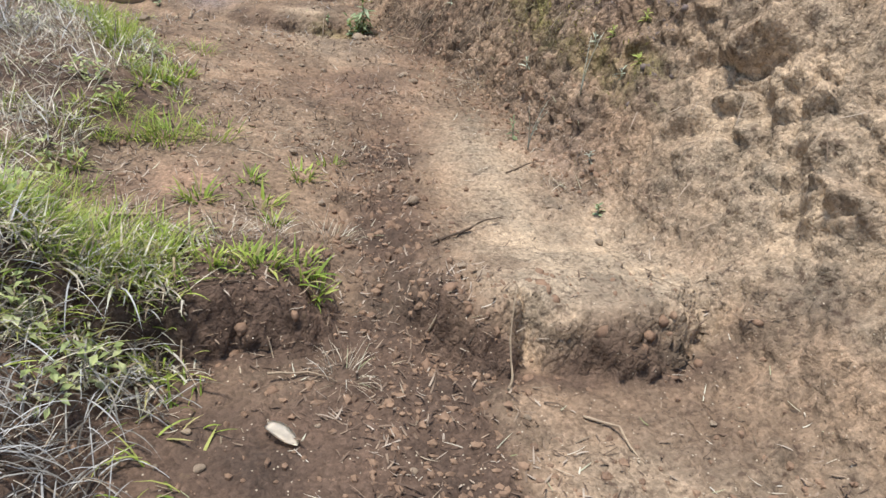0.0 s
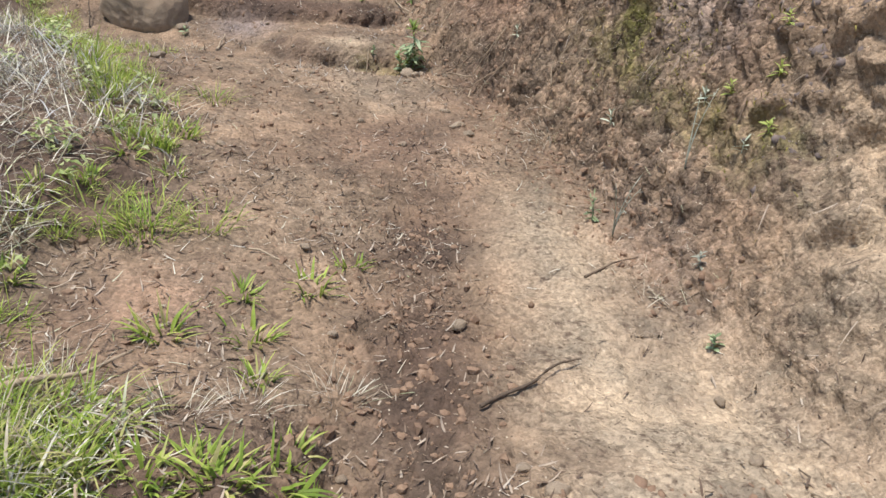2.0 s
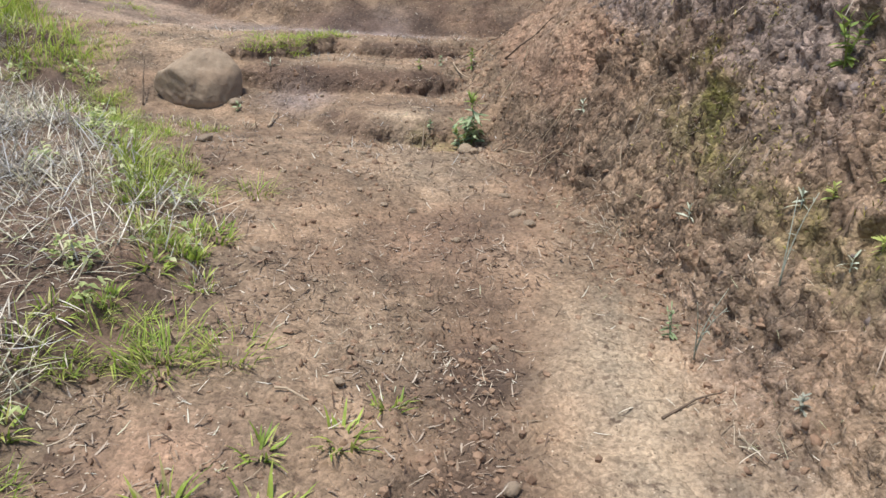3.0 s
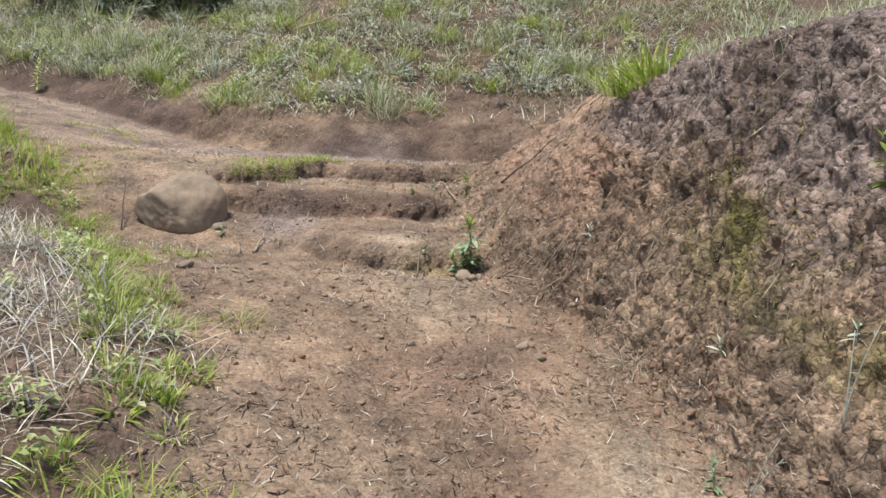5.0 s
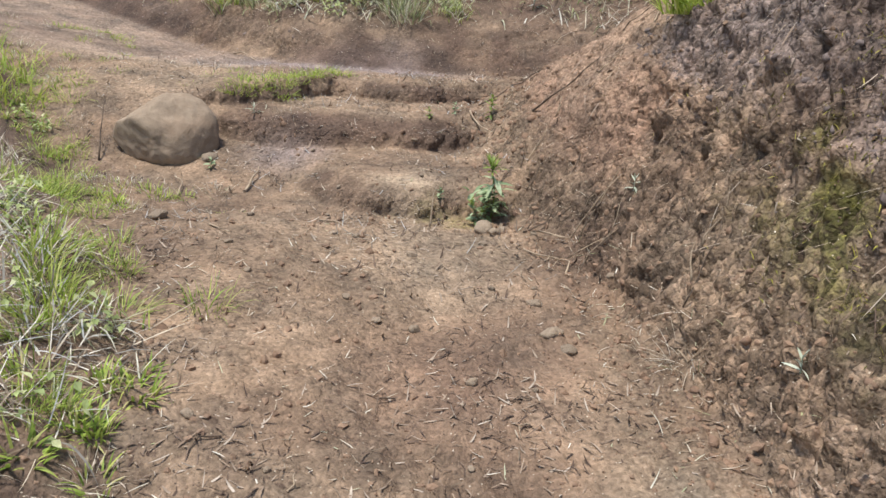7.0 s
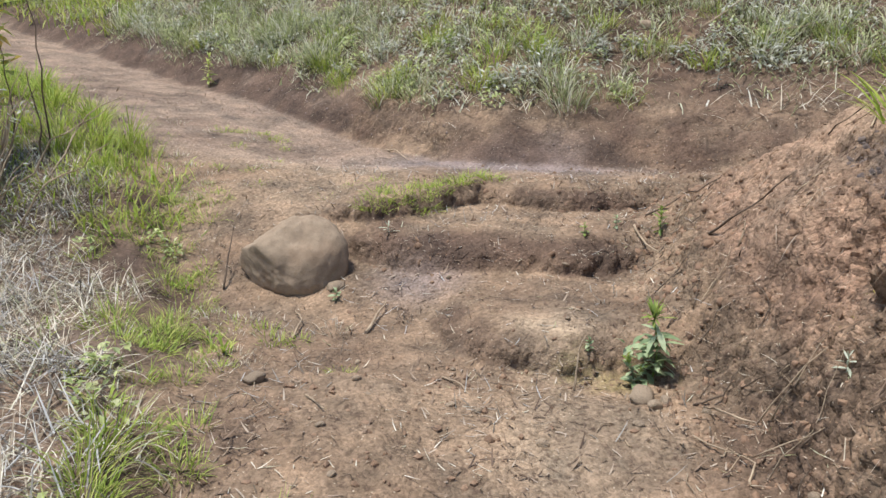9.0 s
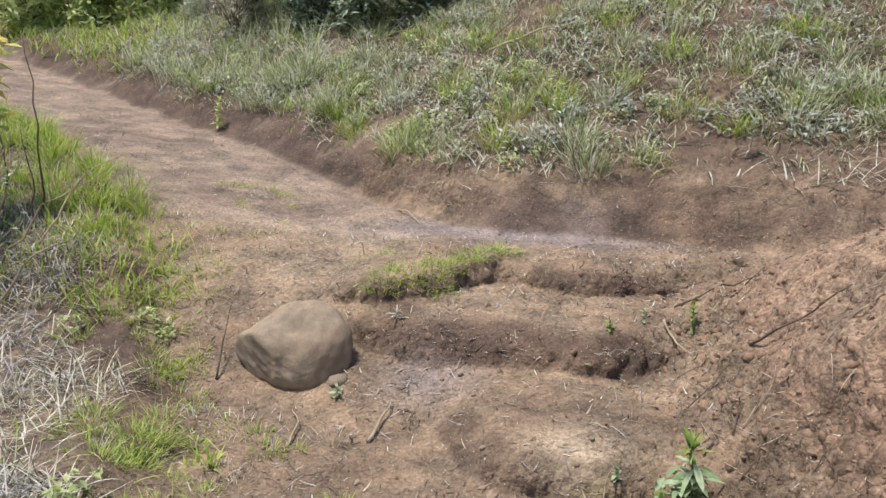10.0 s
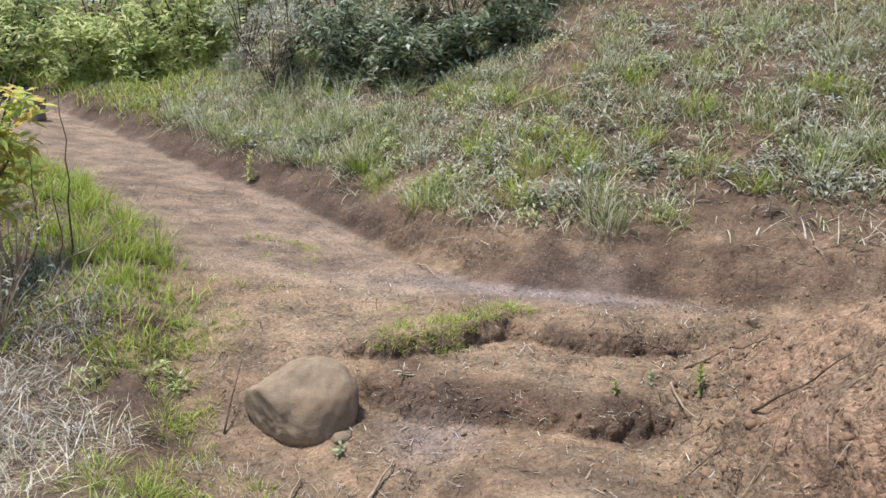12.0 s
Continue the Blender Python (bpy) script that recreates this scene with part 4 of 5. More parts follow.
for k in range(44):
    y = rng.uniform(2.7, 6.9)
    x = left_edge(y) - 0.02 - abs(rng.normal()) * 0.22
    kind = (FINE, LOW, DRY, FINE, BROAD)[k % 5]
    tuft(kind, x, y, rng.uniform(0.55, 1.0), "dry straw-coloured grass tuft on the verge" if kind is DRY else "green grass tuft mixed with dry straw", k)
for k in range(26):
    x, y = -0.95 - rng.uniform(0, 0.5), rng.uniform(2.5, 3.2)
    tuft((DRY, DRY, BROAD)[k % 3], x, y, rng.uniform(0.6, 1.0), "thick grass tuft hanging over the path edge", k)
for k in range(30):
    y = rng.uniform(5.2, 8.2)
    x = left_edge(y) - 0.1 + rng.normal() * 0.14
    tuft((BROAD, LOW, FINE)[k % 3], x, y, rng.uniform(0.6, 1.1), "ragged green grass tuft at the bare path edge", k)


def verge_out(x, y):
    """Distance outside the path, with a ragged edge."""
    return left_edge(y) - x + 0.22 * fbm(x * 2.6, y * 2.6, 0, 3, 83)


# lush verge behind the bush, dry straw bank, slope grass
pos = scatter(26000, -7.5, -2.4, 7.4, 12.5, lambda x, y: smooth(-0.1, 0.25, verge_out(x, y)) * smooth(2.6, 1.2, verge_out(x, y)) * (0.35 + 0.65 * smooth(-0.3, 0.3, value_noise(x * 2.5, y * 2.5, 0, 41))))
tagged(new("verge_grass", blades("verge_grass", pos, (0.07, 0.20), (0.006, 0.014), (0.1, 1.0), (0.2, 1.3), LIME, 3)), "lush green grass along the verge of the path", "grass", kind="stuff")
pos = scatter(80000, -4.2, -0.9, 2.0, 8.6, lambda x, y: smooth(0.05, 0.4, verge_out(x, y) - 0.25 * smooth(5.4, 6.4, y)) * smooth(2.2, 0.9, verge_out(x, y)) * (0.3 + 0.7 * smooth(-0.35, 0.35, fbm(x * 3.5, y * 3.5, 0, 2, 43))))
tagged(new("dry_grass", blades("dry_grass", pos, (0.06, 0.22), (0.003, 0.008), (0.6, 1.6), (-0.4, 1.8), STRAW, 4)), "matted pale dry grass on the verge", "grass", kind="stuff")
pos = scatter(42000, -4.2, -0.9, 2.9, 8.4, lambda x, y: (0.12 + 0.88 * smooth(4.4, 5.3, y)) * smooth(0.16, 0.45, verge_out(x, y) - 0.40 * smooth(5.4, 6.4, y)) * smooth(2.2, 1.0, verge_out(x, y)) * (0.3 + 0.7 * smooth(-0.15, 0.3, fbm(x * 2.6, y * 2.6, 0, 2, 45))))
tagged(new("bleached_grass", blades("bleached_grass", pos + np.array([0, 0, 0.03]), (0.08, 0.24), (0.003, 0.008), (0.8, 1.6), (-0.6, 2.0), BLEACHED, 5)), "long bleached white grass lying over the verge", "grass", kind="stuff")
pos = scatter(3800, -3.2, -0.75, 2.0, 7.6, lambda x, y: smooth(-0.15, 0.12, verge_out(x, y)) * smooth(0.9, 0.3, verge_out(x, y)) * smooth(0.0, 0.45, value_noise(x * 3.3, y * 3.3, 0, 47)))
tagged(new("mixed_grass", blades("mixed_grass", pos, (0.04, 0.13), (0.005, 0.011), (0.2, 1.2), (0.2, 1.3), GREEN, 3)), "short green grass growing through dry straw", "grass", kind="stuff")
pos = scatter(175000, -9.5, 4.5, 8.4, 17.5, lambda x, y: smooth(0.42, 0.75, y - back_foot(x) + 0.15 * value_noise(x * 3, y * 3, 0, 91)) * smooth(9, 6.5, y - back_foot(x)) * (0.16 + 0.72 * smooth(-0.2, 0.3, fbm(x * 1.9, y * 1.9, 0, 3, 51))) * (1 - 0.9 * smooth(0.0, 0.4, x) * smooth(1.3, 0.9, y - back_foot(x))))
tagged(new("slope_grass", blades("slope_grass", pos, (0.07, 0.24), (0.007, 0.016), (0.2, 1.2), (0.5, 1.9), SLOPE_GRASS, 3)), "rough grey-green and straw grass on the hillside", "grass", kind="stuff")
pos = scatter(6000, 0.8, 3.0, 5.2, 8.0, lambda x, y: smooth(1.25, 1.4, land(x, y)) * smooth(0.2, 0.8, x - 0.5) * (0.3 + 0.7 * smooth(-0.2, 0.3, value_noise(x * 3, y * 3, 0, 53))))
over = scatter(16000, -8.0, -2.6, 10.4, 14.6, lambda x, y: smooth(0.2, 0.4, y - back_foot(x)) * smooth(1.1, 0.7, y - back_foot(x)) * smooth(-0.25, 0.3, fbm(x * 2.4, y * 2.4, 0, 2, 99)))
tagged(new("overhanging_grass", blades("overhanging_grass", over, (0.10, 0.34), (0.006, 0.014), (0.4, 1.4), (0.6, 1.9), SLOPE_GRASS, 4)), "grey-green grass hanging over the cut face", "grass", kind="stuff")
straw = scatter(50000, -8.5, 4.5, 8.4, 15.5, lambda x, y: smooth(0.3, 0.7, y - back_foot(x)) * smooth(6, 3, y - back_foot(x)) * (0.2 + 0.8 * smooth(-0.1, 0.5, fbm(x * 2.1, y * 2.1, 0, 3, 57))))
tagged(new("slope_straw", blades("slope_straw", straw, (0.08, 0.30), (0.004, 0.010), (0.5, 1.5), (0.1, 1.2), STRAW, 3)), "matted dry stalks among the hillside grass", "grass", kind="stuff")
meadow = scatter(16000, -18, -6, 13.5, 21, lambda x, y: smooth(0.1, 0.5, y - back_foot(x)))
tagged(new("meadow_grass", blades("meadow_grass", meadow, (0.10, 0.35), (0.012, 0.025), (0.1, 0.8), (0.2, 1.2), LIME, 3)), "bright grass beyond the bend of the path", "grass", kind="stuff")
tagged(new("ridge_grass", blades("ridge_grass", pos, (0.06, 0.2), (0.003, 0.006), (0.1, 1.0), (0.3, 1.3), SLOPE_GRASS, 3)), "thin grass along the crest of the bank", "grass", kind="stuff")
SLOPE_CLUMP = [tuft_mesh(110, 0.14, (0.15, 0.42), (0.006, 0.012), (0.05, 0.7), SLOPE_GRASS, 4) for _ in range(3)]
GREEN_CLUMP = [tuft_mesh(90, 0.13, (0.12, 0.32), (0.007, 0.013), (0.05, 0.8), LIME, 4) for _ in range(3)]
def clump_field(name, centres, size, n, spread, length, width, material, label):
    reps = np.repeat(np.asarray(centres, float), n, axis=0)
    a, r = rng.uniform(0, 6.283, len(reps)), spread * np.sqrt(rng.uniform(0, 1, len(reps)))
    x, y = reps[:, 0] + r * np.cos(a), reps[:, 1] + r * np.sin(a)
    pos = np.array([(p, q, drop(p, q)[0] - 0.01) for p, q in zip(x, y)])
    scale = np.repeat(size, n)
    points, faces = blade_arrays(pos, rng.uniform(*length, len(reps)) * scale, rng.uniform(*width, len(reps)) * scale, a + rng.uniform(-0.8, 0.8, len(reps)), rng.uniform(0.05, 0.8, len(reps)), rng.uniform(0.3, 1.4, len(reps)), 4, rng.uniform(-0.6, 0.6, len(reps)))
    return tagged(new(name, mesh_from(name, points, faces, material)), label, "grass", kind="stuff")


def slope_spots(n, x0, x1, reach):
    x = rng.uniform(x0, x1, n)
    return np.stack([x, back_foot(x) + 0.55 + reach * rng.uniform(0, 1, n) ** 1.3], -1)


spots = slope_spots(110, -6.5, 2.6, 3.8)
spots = spots[(spots[:, 0] < 0.2) | (spots[:, 1] - back_foot(spots[:, 0]) > 1.1)]
clump_field("grey_grass_clumps", spots, rng.uniform(0.6, 1.1, len(spots)), 90, 0.14, (0.12, 0.36), (0.006, 0.012), SLOPE_GRASS, "grey-green grass clumps on the hillside")
spots = slope_spots(95, -5.5, 2.6, 3.4)
spots = spots[(spots[:, 0] < 0.2) | (spots[:, 1] - back_foot(spots[:, 0]) > 1.1)]
clump_field("green_grass_clumps", spots, rng.uniform(0.5, 1.05, len(spots)), 80, 0.13, (0.12, 0.30), (0.006, 0.012), LIME, "bright green grass clumps on the hillside")
x = rng.uniform(-6.6, -3.3, 60)
spots = np.stack([x, back_foot(x) + rng.uniform(0.5, 3.0, 60)], -1)
clump_field("wiry_grass_clumps", spots, rng.uniform(0.6, 1.2, 60), 50, 0.18, (0.2, 0.5), (0.005, 0.011), SLOPE_GRASS, "tall wiry grey-green grass above the bend of the path")
tufts(SLOPE_CLUMP, [(-3.75, 12.3), (-3.6, 12.2), (-3.5, 12.35)], "big grey-green grass clump above the path", 1.1)
tufts(GREEN_CLUMP, [(1.02, 6.40), (1.1, 6.5), (0.95, 6.55)], "green grass clump on the crest of the bank", 0.9)
bits = []
for k in range(110):
    y = rng.uniform(6.2, 10.4)
    x = left_edge(y) + abs(rng.normal()) * (0.2 if k % 3 else 0.9)
    if y < back_foot(x) - 0.25 and x < -0.6 - 0.4 * (y - 8) and (abs(x + 1.63) > 0.4 or abs(y - 7.42) > 0.4):
        bits.append((x, y))
half = len(bits) // 2
clump_field("trampled_green_grass", bits[:half], rng.uniform(0.3, 0.7, half), 40, 0.06, (0.06, 0.14), (0.004, 0.009), LIME, "small trampled green grass bits on the path")
clump_field("trampled_dry_grass", bits[half:], rng.uniform(0.3, 0.7, len(bits) - half), 40, 0.07, (0.06, 0.15), (0.003, 0.006), STRAW, "small trampled dry grass bits on the path")
wisp = scatter(2600, 0.0, 1.0, 3.6, 6.4, lambda x, y: smooth(0.28, 0.05, np.abs(x - right_foot(y) + 0.06)) * smooth(0.0, 0.5, value_noise(x * 4, y * 4, 0, 95)))
tagged(new("foot_straw", blades("foot_straw", wisp, (0.03, 0.12), (0.002, 0.004), (0.5, 1.5), (0.0, 1.2), STRAW, 4)), "dry wisps of straw along the bank foot", "straw", kind="stuff")
strew = scatter(3000, -6.0, -0.2, 8.3, 12.5, lambda x, y: (x > left_edge(y)) * (y < back_foot(x) - 0.1) * (0.15 + 0.85 * smooth(0.0, 0.5, fbm(x * 2.2, y * 2.2, 0, 2, 97))))
tagged(new("upper_litter", blades("upper_litter", strew + np.array([0, 0, 0.008]), (0.02, 0.09), (0.004, 0.010), (1.0, 1.6), (-0.9, 0.6), FIBRE, 4)), "dark stalk bits strewn over the upper path", "litter", kind="stuff")
# thick mixed grass hanging over the low earth step
def step_mat(x, y):
    return smooth(-0.80, -0.92, x + 0.08 * value_noise(x * 5, y * 5, 0, 87)) * smooth(2.3, 2.6, y) * smooth(3.15, 2.95, y)


pos = scatter(2000, -1.8, -0.85, 1.7, 2.75, lambda x, y: smooth(-0.86, -1.0, x + 0.1 * value_noise(x * 4, y * 4, 0, 89)))
tagged(new("hanging_dry_grass", blades("hanging_dry_grass", pos + np.array([0, 0, 0.02]), (0.08, 0.22), (0.003, 0.007), (0.5, 1.5), (0.3, 1.8), BLEACHED, 5)), "long dry grass hanging beside the dark earth step", "grass", kind="stuff")
for title, count, material, label in (("step_green_grass", 3200, GREEN, "bright grass blades matted over the earth step"), ("step_dry_grass", 4200, STRAW, "dry grass blades matted over the earth step")):
    pos = scatter(count, -1.75, -0.75, 1.9, 3.15, step_mat)
    tagged(new(title, blades(title, pos + np.array([0, 0, 0.01]), (0.05, 0.15), (0.004, 0.010), (0.4, 1.4), (0.3, 1.5), material, 4)), label, "grass", kind="stuff")
# moss and hanging fibres on the cut bank
pos = scatter(26000, 0.6, 1.6, 3.6, 6.2, lambda x, y: smooth(0.08, 0.2, x - right_foot(y)) * smooth(0.75, 0.3, x - right_foot(y)) * (np.exp(-((y - 4.8) / 0.7) ** 2) + 0.1) * smooth(-0.25, 0.4, fbm(x * 4, y * 4, land(x, y) * 4, 3, 61)))
tagged(new("bank_moss", blades("bank_moss", pos, (0.012, 0.045), (0.003, 0.007), (0.4, 2.0), (0.0, 1.0), MOSS, 2)), "olive moss clinging to the cut bank", "moss", kind="stuff")
pos = scatter(3000, 0.35, 1.7, 2.6, 7.4, lambda x, y: smooth(0.05, 0.2, x - right_foot(y)) * smooth(1.0, 0.5, x - right_foot(y)) * (0.25 + 0.75 * np.exp(-((y - 5.4) / 0.8) ** 2)))
tagged(new("bank_roots", blades("bank_roots", pos + np.array([-0.012, 0, 0.01]), (0.03, 0.14), (0.0025, 0.006), (1.7, 2.9), (-0.5, 0.6), FIBRE, 4, rng.normal(3.1, 0.6, len(pos)))), "fine roots and fibres hanging from the cut bank", "roots", kind="stuff")


# ---- weeds ----
def leaf_mesh(name, length, width, material, droop=0.25, rows=5):
    bm = bmesh.new()
    grid = []
    for i in range(rows + 1):
        t = i / rows
        w = width * 0.5 * math.sin(math.pi * min(1.0, 0.06 + 0.94 * t)) ** 0.8 + 0.0004
        z = -droop * length * t * t
        grid.append([bm.verts.new((length * t, -w, z + 0.25 * w)), bm.verts.new((length * t, 0, z)), bm.verts.new((length * t, w, z + 0.25 * w))])
    for a, b in zip(grid, grid[1:]):
        for j in range(2):
            bm.faces.new((a[j], b[j], b[j + 1], a[j + 1])).smooth = True
    data = bpy.data.meshes.new(name)
    bm.to_mesh(data)
    bm.free()
    data.materials.append(material)
    return data


def weed(x, y, height, count, leaf_len, leaf_w, leaf_mat, label, top_mat=None, stalks=1, low=0.1):
    root = new("weed")
    root.location = on_ground(x, y, 0.005)
    tagged(root, label, "weed")
    low_leaf = leaf_mesh("leaf", leaf_len, leaf_w, leaf_mat)
    top_leaf = leaf_mesh("leaf", leaf_len * 0.8, leaf_w * 0.8, top_mat or leaf_mat, 0.05)
    for s in range(stalks):
        a = rng.uniform(0, 6.28)
        sway = Vector((math.cos(a), math.sin(a), 0)) * height * (0.08 if stalks == 1 else 0.3)
        tall = height * rng.uniform(0.75, 1.0) if s else height
        line = [Vector((0, 0, tall * k / 6)) + sway * (k / 6) ** 2 for k in range(7)]
        part("stem", tube(line, [0.0035 * (1 - 0.1 * k) * (0.6 + height) for k in range(7)], 5), leaf_mat, root)
        for k in range(count // stalks):
            t = low + (1 - low) * (k + rng.uniform(0, 0.8)) / (count // stalks)
            leaf = part("leaf", top_leaf if t > 0.75 else low_leaf, leaf_mat, root)
            p = Vector((0, 0, tall * t)) + sway * t * t
            leaf.matrix_local = Matrix.Translation(p) @ pose(0, 0, 0, rng.uniform(-30, 30), 10 - 60 * t + rng.uniform(-25, 25), 137.5 * k + rng.uniform(-20, 20)) @ Matrix.Scale(rng.uniform(0.75, 1.1) * (1.05 - 0.25 * t), 4)
    return root


def tall_weed(x, y, height):
    """One stalk: a few long side leaves half way up and a feathery crown."""
    root = new("weed")
    root.location = on_ground(x, y, 0.005)
    tagged(root, "upright green weed with a feathery pale crown beside the step", "weed")
    bend = [Vector((0.012 * math.sin(4 * t), 0.01 * t, height * t)) for t in np.linspace(0, 1, 8)]
    part("stem", tube(bend, [0.005 - 0.0004 * k for k in range(8)], 6), WEED_TOP, root)
    side = leaf_mesh("leaf", 0.105, 0.026, WEED, 0.35)
    crown = leaf_mesh("leaf", 0.085, 0.011, WEED_TOP, 0.15)
    low = leaf_mesh("leaf", 0.06, 0.024, WEED, 0.4)
    for k in range(24):
        t = 0.26 + 0.022 * k
        leaf = part("leaf", side, WEED, root)
        leaf.matrix_local = Matrix.Translation((0.01, 0, height * t)) @ pose(0, 0, 0, rng.uniform(-25, 25), rng.uniform(-35, 30), 137.5 * k) @ Matrix.Scale(rng.uniform(0.6, 1.05), 4)
    for k in range(30):
        leaf = part("leaf", crown, WEED_TOP, root)
        leaf.matrix_local = Matrix.Translation((-0.006, 0.01, height * rng.uniform(0.9, 1.0))) @ pose(0, 0, 0, rng.uniform(-25, 25), rng.uniform(-80, -5), 137.5 * k) @ Matrix.Scale(rng.uniform(0.6, 1.1), 4)
    for k in range(56):
        a, r = rng.uniform(0, 6.28), rng.uniform(0, 0.09)
        leaf = part("leaf", low, WEED, root)
        leaf.matrix_local = Matrix.Translation((r * math.cos(a) - 0.03, r * math.sin(a), rng.uniform(0.01, 0.15))) @ pose(0, 0, 0, rng.uniform(-30, 30), rng.uniform(-60, 20), rng.uniform(0, 360)) @ Matrix.Scale(rng.uniform(0.6, 1.1), 4)


tall_weed(0.15, 6.58, 0.27)
weed(0.08, 6.52, 0.13, 44, 0.05, 0.022, WEED, "bushy green weed at the foot of the step", WEED_TOP, 3)
weed(0.24, 7.72, 0.15, 18, 0.055, 0.018, WEED_TOP, "small yellow-green weed on the loose soil")
weed(0.02, 7.76, 0.08, 14, 0.03, 0.014, WEED, "small weed on the dirt step")
weed(-0.14, 7.62, 0.07, 14, 0.03, 0.014, WEED_TOP, "small weed on the dirt step")
weed(-0.10, 6.62, 0.06, 16, 0.03, 0.014, WEED, "low green weed on the edge of the step")
weed(-1.33, 7.14, 0.06, 10, 0.04, 0.016, WEED, "small weed sprouting below the boulder")
weed(-1.18, 7.62, 0.05, 9, 0.07, 0.010, PALE_LEAF, "pale spiky weed below the grass cushion")
for x, y in ((0.83, 4.77), (0.98, 4.25), (1.16, 5.25), (0.66, 5.98), (1.0, 3.95), (1.18, 4.6)):
    weed(x, y, 0.055, 9, 0.055, 0.012, PALE_LEAF, "small pale felted weed on the cut bank")
weed(0.75, 3.42, 0.05, 14, 0.035, 0.018, WEED, "small dark green weed at the foot of the bank")
weed(0.82, 3.74, 0.06, 14, 0.035, 0.012, BUSH_GREY, "small grey-green weed at the foot of the bank")
weed(0.68, 4.17, 0.26, 18, 0.035, 0.006, BUSH_GREY, "thin wiry grey-green weed at the foot of the bank", None, 3, 0.3)
weed(0.64, 4.30, 0.12, 24, 0.04, 0.009, WEED, "feathery green weed at the foot of the bank", None, 2)
weed(0.88, 4.1, 0.3, 8, 0.03, 0.006, BUSH_GREY, "thin dry stalks rising from the bank foot", None, 2, 0.4)
weed(1.13, 4.44, 0.2, 44, 0.06, 0.02, WEED_TOP, "leafy bright green weed on the upper bank", None, 4)
weed(-4.2, 11.72, 0.34, 30, 0.09, 0.03, YELLOW_LEAF, "yellowing leafy weed at the bank foot")
for x, y in ((1.05, 3.9), (1.12, 4.05), (1.02, 4.15), (1.2, 4.3), (1.1, 4.0)):
    weed(x, y, 0.05, 14, 0.04, 0.012, YELLOW_LEAF, "small yellow-green weed on the mossy bank")
for k in range(16):
    x = rng.uniform(-5.5, 2.2)
    y = back_foot(x) + rng.uniform(0.5, 3.0)
    weed(x, y, rng.uniform(0.15, 0.35), 20, 0.07, 0.02, WEED_TOP if k % 2 else BUSH_GREY, "leafy weed among the slope grass")


# ---- bushes and trees ----
def leaf_cloud(name, centres, radii, per, length, width, material):
    """Small folded leaves, thick towards the outside of each clump."""
    pts = []
    for c, r in zip(centres, radii):
        d = rng.normal(size=(per, 3))
        d /= np.linalg.norm(d, axis=1)[:, None]
        pts.append(np.array(c) + d * (r * rng.uniform(0.35, 1.0, per) ** 0.5)[:, None] * np.array([1, 1, 0.8]))
    pos = np.concatenate(pts)
    n = len(pos)
    a, tilt = rng.uniform(0, 6.283, n), rng.uniform(-0.9, 0.6, n)
    axis_v = np.stack([np.cos(a) * np.cos(tilt), np.sin(a) * np.cos(tilt), np.sin(tilt)], -1)
    side = np.stack([-np.sin(a), np.cos(a), rng.uniform(-0.5, 0.5, n)], -1)
    long = (length * rng.uniform(0.7, 1.3, n))[:, None]
    wide = (width * rng.uniform(0.7, 1.3, n))[:, None] * 0.5
    lift = np.array([0, 0, 1]) * wide * 0.5
    points = np.stack([pos, pos + axis_v * long * 0.5 + side * wide + lift, pos + axis_v * long, pos + axis_v * long * 0.5 - side * wide + lift], 1)
    faces = []
    for i in range(n):
        faces += [(4 * i, 4 * i + 1, 4 * i + 2), (4 * i, 4 * i + 2, 4 * i + 3)]
    return mesh_from(name, points.reshape(-1, 3), faces, material, False)


def bush(x, y, height, width, label, leaf_mat, stems=7, clumps=22, per=90, leaf=(0.07, 0.03), bare=0.2, name="shrub", stem_mat=None):
    root = new(name)
    root.location = on_ground(x, y, 0.03)
    tagged(root, label, name.replace("_", " "))
    centres, radii = [], []
    for s in range(stems):
        a = 6.283 * s / stems + rng.uniform(-0.4, 0.4)
        reach = width * 0.5 * rng.uniform(0.3, 1.0)
        tall = height * rng.uniform(0.65, 1.0)
        line = [Vector((math.cos(a) * reach * t ** 1.4, math.sin(a) * reach * t ** 1.4, tall * t)) + Vector(rng.normal(size=3) * 0.03 * tall * t) for t in np.linspace(0, 1, 7)]
        part("stem", tube(line, [0.012 * height * (1 - 0.8 * k / 6) for k in range(7)], 5), stem_mat or DARK_TWIG, root)
        for _ in range(max(1, clumps // stems)):
            t = rng.uniform(bare, 1.0)
            p = line[min(6, int(t * 6))] + Vector(rng.normal(size=3)) * width * 0.10
            centres.append((p.x, p.y, max(0.08, p.z)))
            radii.append(width * rng.uniform(0.09, 0.19))
    part("foliage", leaf_cloud("foliage", centres, radii, per, leaf[0], leaf[1], leaf_mat), leaf_mat, root)
    return root


bush(-4.17, 8.1, 1.5, 0.95, "straggly bush with yellow-green leaves and bare stems", YELLOW_LEAF, 9, 45, 22, (0.12, 0.05), 0.6)
bush(-3.75, 7.9, 0.8, 0.7, "leafless tangle of thin dry stems", BUSH_GREY, 18, 18, 6, (0.05, 0.015), 0.4, stem_mat=TWIG)
bush(-3.55, 7.55, 0.6, 0.8, "leafless tangle of thin dry stems", BUSH_GREY, 18, 18, 5, (0.05, 0.015), 0.4, stem_mat=TWIG)
for k, (x, y, top) in enumerate(((-3.72, 8.35, 1.15), (-3.85, 8.2, 0.8), (-3.6, 8.1, 0.6))):
    stick([(x, y, -0.01), (x + 0.03, y + 0.02, top * 0.5), (x - 0.04, y + 0.05, top)], 0.007, DARK_TWIG, "thin leafless sapling stem standing in the verge grass", 0.04)
